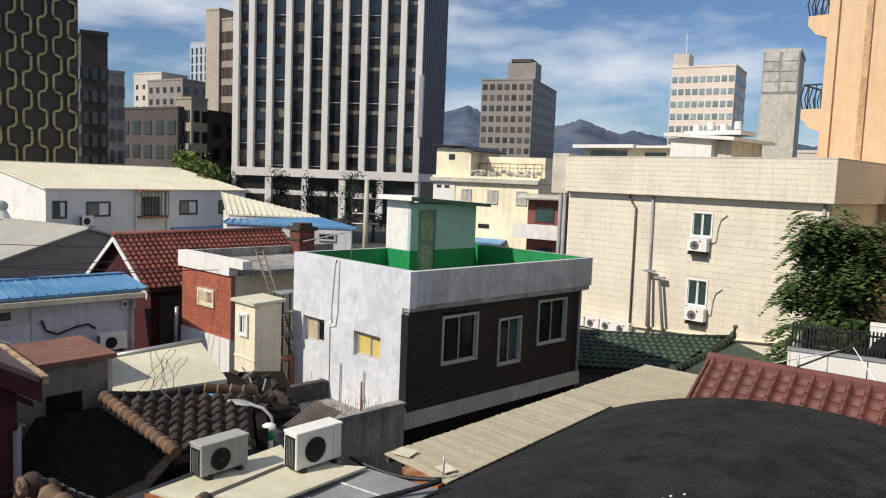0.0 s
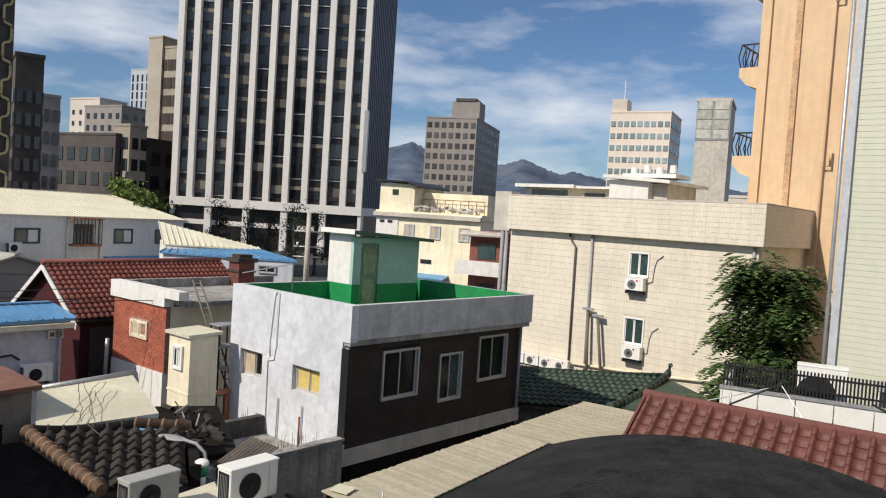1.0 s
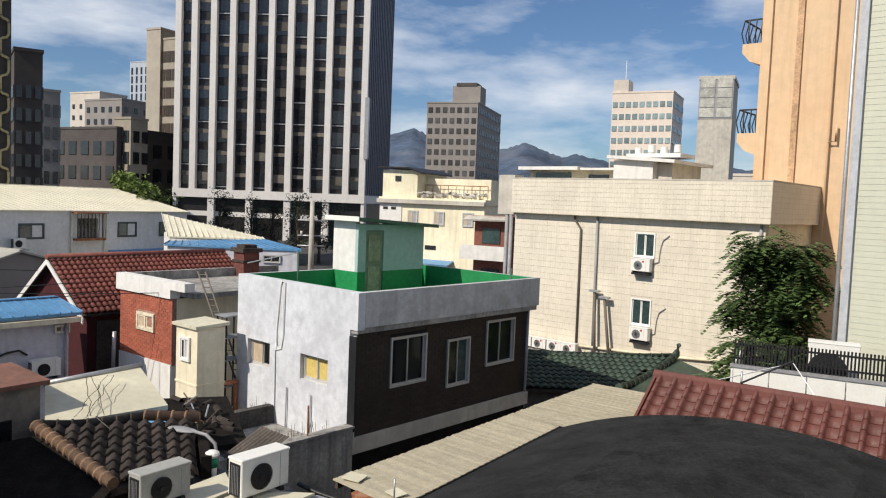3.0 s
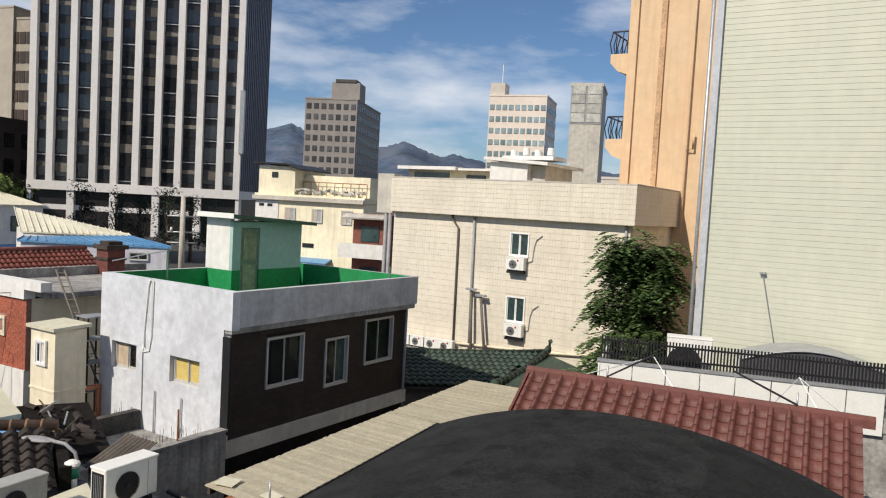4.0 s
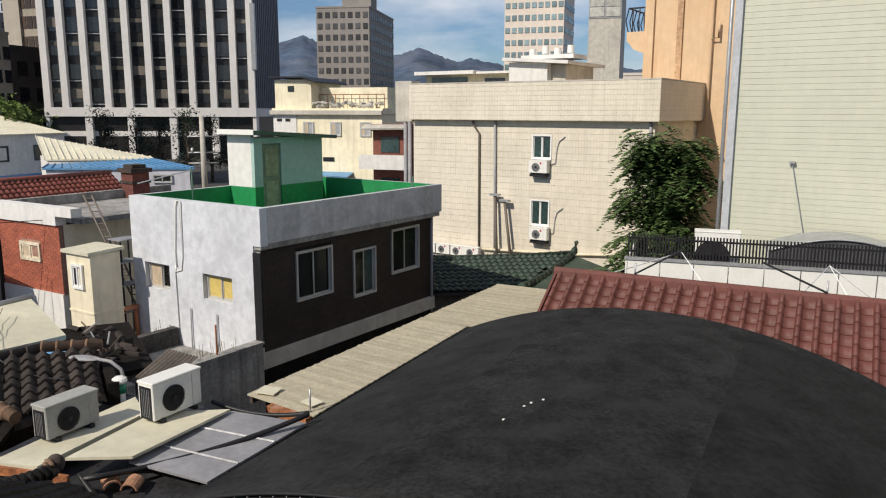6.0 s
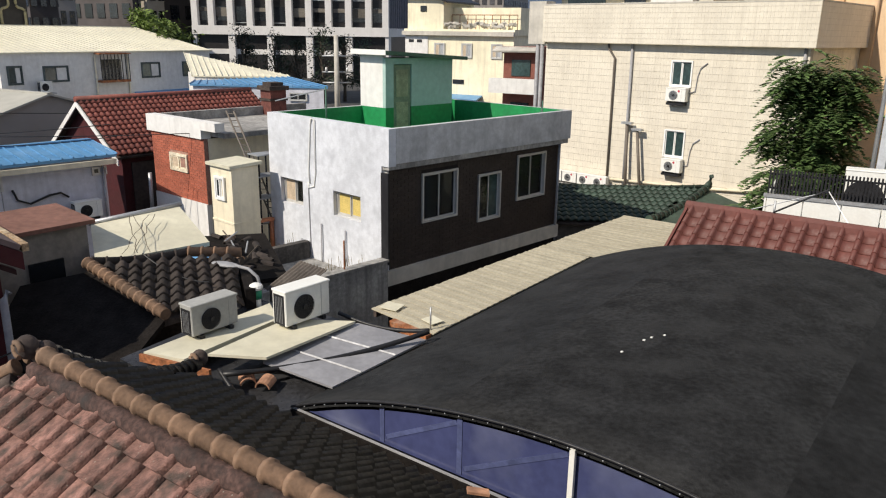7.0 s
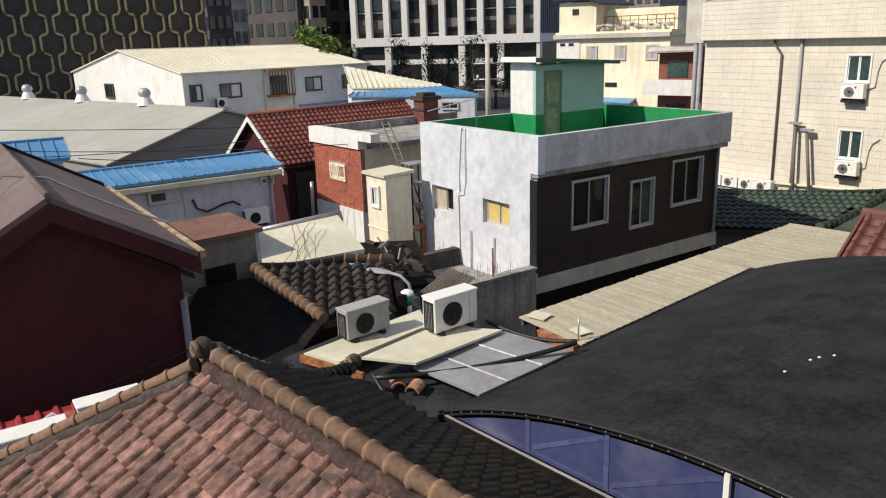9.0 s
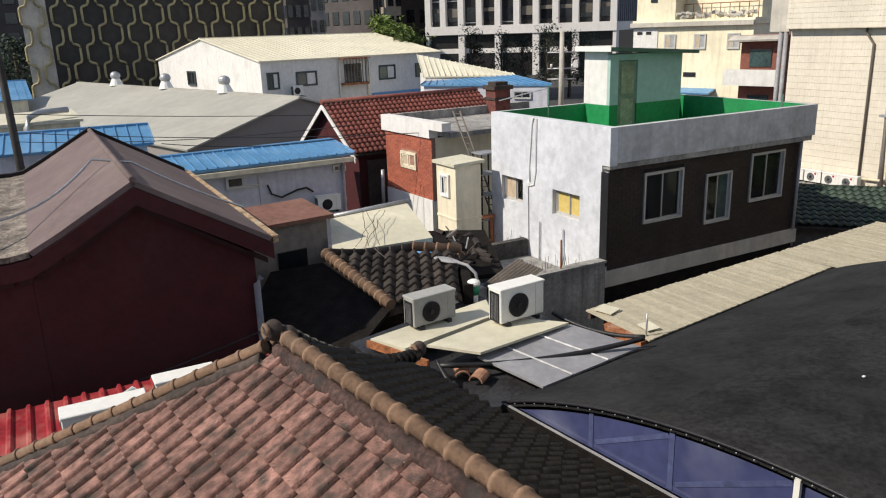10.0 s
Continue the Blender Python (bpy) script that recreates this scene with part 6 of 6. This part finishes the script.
for i in range(2):
    for k in range(4):
        part("head_panel", box(0.14 + i * L / 2, (i + 1) * L / 2 - 0.14, -0.12, -0.062, 18.7 + k * 1.15, 19.75 + k * 1.15), mat("grey_head_panel", (0.42, 0.42, 0.38), 0.6, rand=0.2), e)
far_block("white_block", 20.8, 22.2, 140, 150, 15.0, 8, BLOCK_LIGHT, "pale block between towers", 3, 3)
far_block("white_block", 24.0, 25.6, 120, 150, 13.0, 8, BLOCK_LIGHT, "pale block between towers", 3, 3)
e, L = far_block("cream_building", -1.5, 6.4, 58, 150, 7.3, 9, CREAM_LIGHT, "cream plastered building with stained upper storey", 0, 0)
part("white_bay", box(-0.02, 1.9, -0.06, -0.004, 0, 7.2), WHITE_WALL, e, "white painted bay")
for x in (2.45, 4.66, 7.0):
    window(e, face(x, -0.08, 5.72), 0.86, 1.02, ALU, DARK_PANE, bar=0.09, deep=0.05, proud=0, panes=(CURTAIN, GREY_METAL))
for x in (0.3, 1.0):
    part("vent_hole", box(x, x + 0.4, -0.09, -0.05, 6.75, 6.95), DARK_METAL, e)
part("window", box(4.0, 4.9, -0.05, 0.0, 3.9, 4.2), DARK_PANE, e)
part("awning", slab([(3.2, -1.0, 2.9), (6.4, -1.0, 2.9), (6.4, 0, 3.15), (3.2, 0, 3.15)], 0.1), ROOF_BLUE, e, "blue sheet awning")
part("ledge", box(-0.15, L + 0.1, -0.35, -0.102, 7.25, 7.55), PALE_CONCRETE, e, "stained roof ledge")
part("upper_wall", box(3.1, L - 0.2, 1.5, 6, 7.7, 9.2), CREAM_LIGHT, e)
part("upper_wall", box(0.1, 3.1, 0.1, 5, 7.7, 9.75), CREAM_LIGHT, e)
part("window", box(1.2, 1.7, 0.05, 0.1, 8.9, 9.3), DARK_PANE, e)
part("upper_roof", slab([(-0.2, -0.3, 10.0), (2.6, -0.3, 9.95), (3.6, -0.3, 9.6), (3.6, 5, 9.6), (2.6, 5, 9.95), (-0.2, 5, 10.0)], 0.12), DARK_METAL, e)
rq = random.Random(21)
for i in range(46):
    part("rubble_stone", box(-0.16, 0.16, -0.12, 0.12, 0, 0.18), PALE_CONCRETE, e, "", pose(rq.uniform(3.2, L - 0.3), rq.uniform(0.0, 1.0), 7.72 + rq.uniform(0, 0.3), rq.uniform(-30, 30), rq.uniform(-30, 30), rq.uniform(0, 90)))
for i in range(9):
    part("roof_rail", tube([(3.2 + i * (L - 3.5) / 8, 1.2, 7.7), (3.2 + i * (L - 3.5) / 8, 1.2, 8.7)], 0.03, 4), RUST, e)
part("roof_rail", tube([(3.2, 1.2, 8.7), (L - 0.3, 1.2, 8.7)], 0.03, 4), RUST, e)
TEN = mat("tenement_brick", (0.20, 0.075, 0.055), 0.9, vary=0.2, scale=3)
e, L = far_block("brick_tenement", 5.7, 8.3, 47, 150, 6.3, 6, TEN, "red brick tenement with white balcony bands", 0, 0)
part("eave", slab([(-0.5, -0.7, 6.45), (L, -0.7, 6.5), (L, 0, 6.72), (-0.5, 0, 6.72)], 0.1), PALE_CONCRETE, e)
for z in (1.5, 4.0):
    part("balcony_band", box(-0.6, L + 0.1, -0.8, -0.102, z, z + 0.85), WHITE_WALL, e)
    part("window", box(0.55, 1.75, -0.06, 0.0, z + 1.0, z + 1.95), TEAL_PANE, e)

# dark green tiled roof behind the white house
gr = thing("green_tiled_roof", pose(3.4, 26.5, 2.2, 0, 0, -3.5), "low traditional roof of dark green tiles with upturned corner", "roof")
tile_field(gr, pose(0, 0, 0.03) @ pose(0, 0, 0, 10.5), 6.6, 9, 0.24, 0.34, GREEN_TILE, bow=0.06, rand_tilt=0.5, right=lambda d: 6.6 - 0.95 * d)
part("underlay", slab([(0, 0, -0.02), (6.6, 0, -0.02), (3.9, -3.05, -0.58), (-0.6, -3.05, -0.58)], 0.08), MORTAR, gr)
part("side_slope", slab([(6.62, 0.0, 0.0), (3.95, -2.95, -0.55), (5.6, -3.7, -0.95), (9.0, -1.7, -0.85)], 0.08), GREEN_TILE, gr, "dark green side slope")
ridge_run(gr, (3.9, -3.0, -0.42), (6.62, 0.0, 0.14), 0.12, GREEN_TILE, 0.3, 0.16)
ridge_run(gr, (-0.2, 0.05, 0.08), (6.5, 0.05, 0.08), 0.10, GREEN_TILE, 0.4, 0.08)
part("corner_finial", tube([(6.5, -0.12, 0.1), (6.64, 0.02, 0.24), (6.72, 0.1, 0.46), (6.70, 0.1, 0.52)], 0.13, 9, None, 0.07), GREEN_TILE, gr, "upturned corner tile")
part("wall", box(0.3, 4.2, -2.5, -0.1, -2.2, -0.62), SHED_WALL, gr)
part("wall", box(4.3, 7.6, -2.0, -0.1, -2.2, -0.95), SHED_WALL, gr)


# ---- trees ----
def leafy(name, m, height, radius, material, label, count, leaf, seed, trunk=0.12, slim=1.0):
    """Tapered trunk, limbs, and a crown of many small leaves in clumps."""
    rnd = random.Random(seed)
    e = thing(name, m, label, "tree")
    part("trunk", tube([(0, 0, 0), (0.05, 0.02, height * 0.35), (0, 0.06, height * 0.8)], trunk, 8, None, trunk * 0.35), BARK, e)
    clumps = []
    lb = bmesh.new()
    for i in range(26):
        a_, z = rnd.uniform(0, 6.28), rnd.uniform(0.25, 0.98) * height
        rr_ = radius * math.sqrt(max(0.08, 1 - ((z / height - 0.5) / 0.55) ** 2)) * rnd.uniform(0.35, 1.0) * slim
        c = Vector((rr_ * math.cos(a_), rr_ * math.sin(a_), z))
        clumps.append(c)
        tube([(0, 0, z * 0.7), c * 0.6 + Vector((0, 0, z * 0.35)), c], trunk * 0.3, 5, lb, trunk * 0.08)
    part("branch_work", lb, BARK, e)
    verts, faces = [], []
    for i in range(count):
        c = clumps[i % len(clumps)]
        p = c + Vector((rnd.gauss(0, 1), rnd.gauss(0, 1), rnd.gauss(0, 0.8))) * radius * 0.22
        u = Vector((rnd.gauss(0, 1), rnd.gauss(0, 1), rnd.gauss(-0.4, 0.5))).normalized()
        w = u.cross(Vector((rnd.gauss(0, 1), rnd.gauss(0, 1), 1))).normalized()
        s = leaf * rnd.uniform(0.6, 1.3)
        k = len(verts)
        verts += [p, p + u * s * 0.5 + w * s * 0.22, p + u * s, p + u * s * 0.5 - w * s * 0.22]
        faces.append((k, k + 1, k + 2, k + 3))
    me = bpy.data.meshes.new("crown")
    me.from_pydata(verts, [], faces)
    me.materials.append(material)
    cr_ = new("crown", me)
    cr_.parent = e
    return e


def frond_tree(m, label):
    """A tree of long drooping compound leaves, fuller and lower on its sunny side."""
    rnd = random.Random(4)
    e = thing("garden_tree", m, label, "tree")
    part("trunk", tube([(0, 0, 0), (0.1, 0.02, 2.4), (0, 0.1, 5.4)], 0.12, 8, None, 0.04), BARK, e)
    hubs = []
    for i in range(84):
        t = rnd.random() ** 0.85
        z = 1.9 + 4.7 * t
        wide = 2.1 - 1.1 * t
        a_ = rnd.uniform(0, 6.28)
        rr_ = wide * math.sqrt(rnd.uniform(0.03, 1.0)) * 0.82
        c = Vector((rr_ * math.cos(a_), rr_ * math.sin(a_), z))
        hubs.append(c)
        (i % 2 == 0) and part("branch", tube([(0, 0.05, z * 0.72), c * 0.55 + Vector((0, 0, z * 0.42)), c], 0.035, 5, None, 0.01), BARK, e)
    verts, faces = [], []
    for i in range(1700):
        c = hubs[i % len(hubs)] + Vector((rnd.gauss(0, 0.22), rnd.gauss(0, 0.22), rnd.gauss(0, 0.22)))
        a_ = rnd.uniform(0, 6.28)
        out = (Vector((math.cos(a_), math.sin(a_), 0)) + Vector((c.x, c.y, 0)) * 0.5).normalized()
        ln = rnd.uniform(0.35, 0.6)
        side = out.cross(Vector((0, 0, 1))).normalized()
        for k in range(8):
            f = (k + 1) / 8
            p = c + out * ln * f + Vector((0, 0, 0.10 * f - 0.42 * f * f * ln / 0.5))
            for sg in (-1, 1):
                u = (side * sg + out * 0.45 + Vector((0, 0, rnd.uniform(-0.5, 0.05)))).normalized()
                w = out * 0.062
                s = 0.23 * (1.1 - 0.5 * abs(f - 0.45))
                j = len(verts)
                verts += [p, p + u * s * 0.5 + w, p + u * s, p + u * s * 0.5 - w]
                faces.append((j, j + 1, j + 2, j + 3))
    me = bpy.data.meshes.new("crown")
    me.from_pydata(verts, [], faces)
    me.materials.append(LEAF)
    c = new("crown", me)
    c.parent = e
    return e


frond_tree(pose(*polar(27.0, 24.0, 0.0)), "leafy green tree with drooping compound leaves before the apartment wall")
for i, az in enumerate((-13.2, -11.0, -9.5, -7.6, -6.0, -4.6)):
    leafy("pine_tree", pose(*polar(az, 82 + 3 * (i % 3), 0.0)), 7.9 - 0.7 * (i % 3), 1.6, LEAF_DARK, "dark pine before the office tower", 1500, 0.26, 20 + i, 0.2, 0.8)
for i, (az, r, h) in enumerate(((-19.7, 71, 9.0), (-18.7, 69, 8.3), (-17.7, 67, 7.9))):
    leafy("street_tree", pose(*polar(az, r, 0.0)), h, 1.7, LEAF_YELLOW, "yellow-green street tree beyond the warehouse", 2600, 0.42, 40 + i, 0.2)


# ---- poles, wires and the far left ----
pole = thing("utility_pole", pose(*polar(-44.9, 25.0)), "dark leaning wooden utility pole with wires", "utility pole")
part("shaft", tube([(0, 0, 0), (-0.25, 0.1, 9.5)], 0.13, 8, None, 0.09), mat("dark_pole_wood", (0.05, 0.045, 0.04), 0.9), pole)
for (a0, e0, r0, a1, e1, r1) in ((-44.9, -4.4, 25, -12, -5.7, 34), (-44.9, -6.2, 25, -22.5, -6.6, 22.5), (-36, -7.1, 22, -22.0, -7.4, 22.4), (-44.9, -5.6, 25, -14, -7.3, 23)):
    p, q = polar(a0, r0, EYE + r0 * math.tan(radians(e0))), polar(a1, r1, EYE + r1 * math.tan(radians(e1)))
    w = thing("overhead_wire", pose(0, 0, 0), "thin black overhead wire across the roofs", "wire")
    part("wire", tube(sag(p, q, 0.18, 16), 0.011, 4), BLACK_PLASTIC, w)
up = thing("utility_pole", pose(*polar(-6.58, 60.0)), "grey concrete utility pole with crossarms and transformer", "utility pole")
part("shaft", tube([(0, 0, 0), (0, 0, 7.15)], 0.24, 10, None, 0.17), PALE_CONCRETE, up)
for z in (3.6, 4.4, 5.6):
    part("crossarm", tube([(-1.1, 0, z), (1.1, 0.2, z)], 0.06, 6), GREY_METAL, up)
for x in (-0.8, 0.8):
    part("insulator", tube([(x, 0, 4.45), (x, 0, 4.75)], 0.08, 8), WHITE_METAL, up)
part("wire_loop", tube(sag((-1.1, 0, 4.4), (-3.4, 0.5, 4.0), 0.6), 0.04, 5), BLACK_PLASTIC, up)
part("wire_loop", tube(sag((1.1, 0.2, 4.4), (3.6, 0.5, 4.2), 0.5), 0.04, 5), BLACK_PLASTIC, up)
duct_house = thing("low_building", pose(*polar(-46.5, 31.0), 0, 0, 48), "low cream building with blue roof edge", "building")
part("wall", box(-3.0, 3.0, 0, 2.4, 0, 4.7), CREAM_PAINT, duct_house)
part("roof", slab([(-3.2, -0.2, 4.78), (3.1, -0.2, 4.78), (3.1, 2.6, 4.95), (-3.2, 2.6, 4.95)], 0.1), SHEET_PALE, duct_house)
part("duct", tube([(1.2, -0.3, 4.0), (1.2, -0.3, 4.6), (1.35, -0.2, 4.95), (1.7, 0.0, 5.1), (2.7, 0.4, 5.1)], 0.11, 10), GREY_METAL, duct_house, "bent galvanised duct")
gable_house("blue_roof_house", pose(*polar(-51, 58.0), 0, 0, 47), 7.2, 7.0, 4.0, 5.0, CREAM_PAINT, ROOF_BLUE, "far low house with blue sheet roof", 0.3, 0.5)
far_block("dark_block", -58.0, -43.4, 150, 38, 17.0, 12, DARK_BLOCK, "dark low city block beyond the lattice building", 14, 4)
for i, (az, r, h) in enumerate(((-47.5, 90, 8), (-45.6, 95, 7.5), (-44.2, 100, 8))):
    leafy("street_tree", pose(*polar(az, r, 0.0)), h, 2.6, LEAF_DARK, "dark street tree by the far road", 700, 0.6, 70 + i, 0.2)
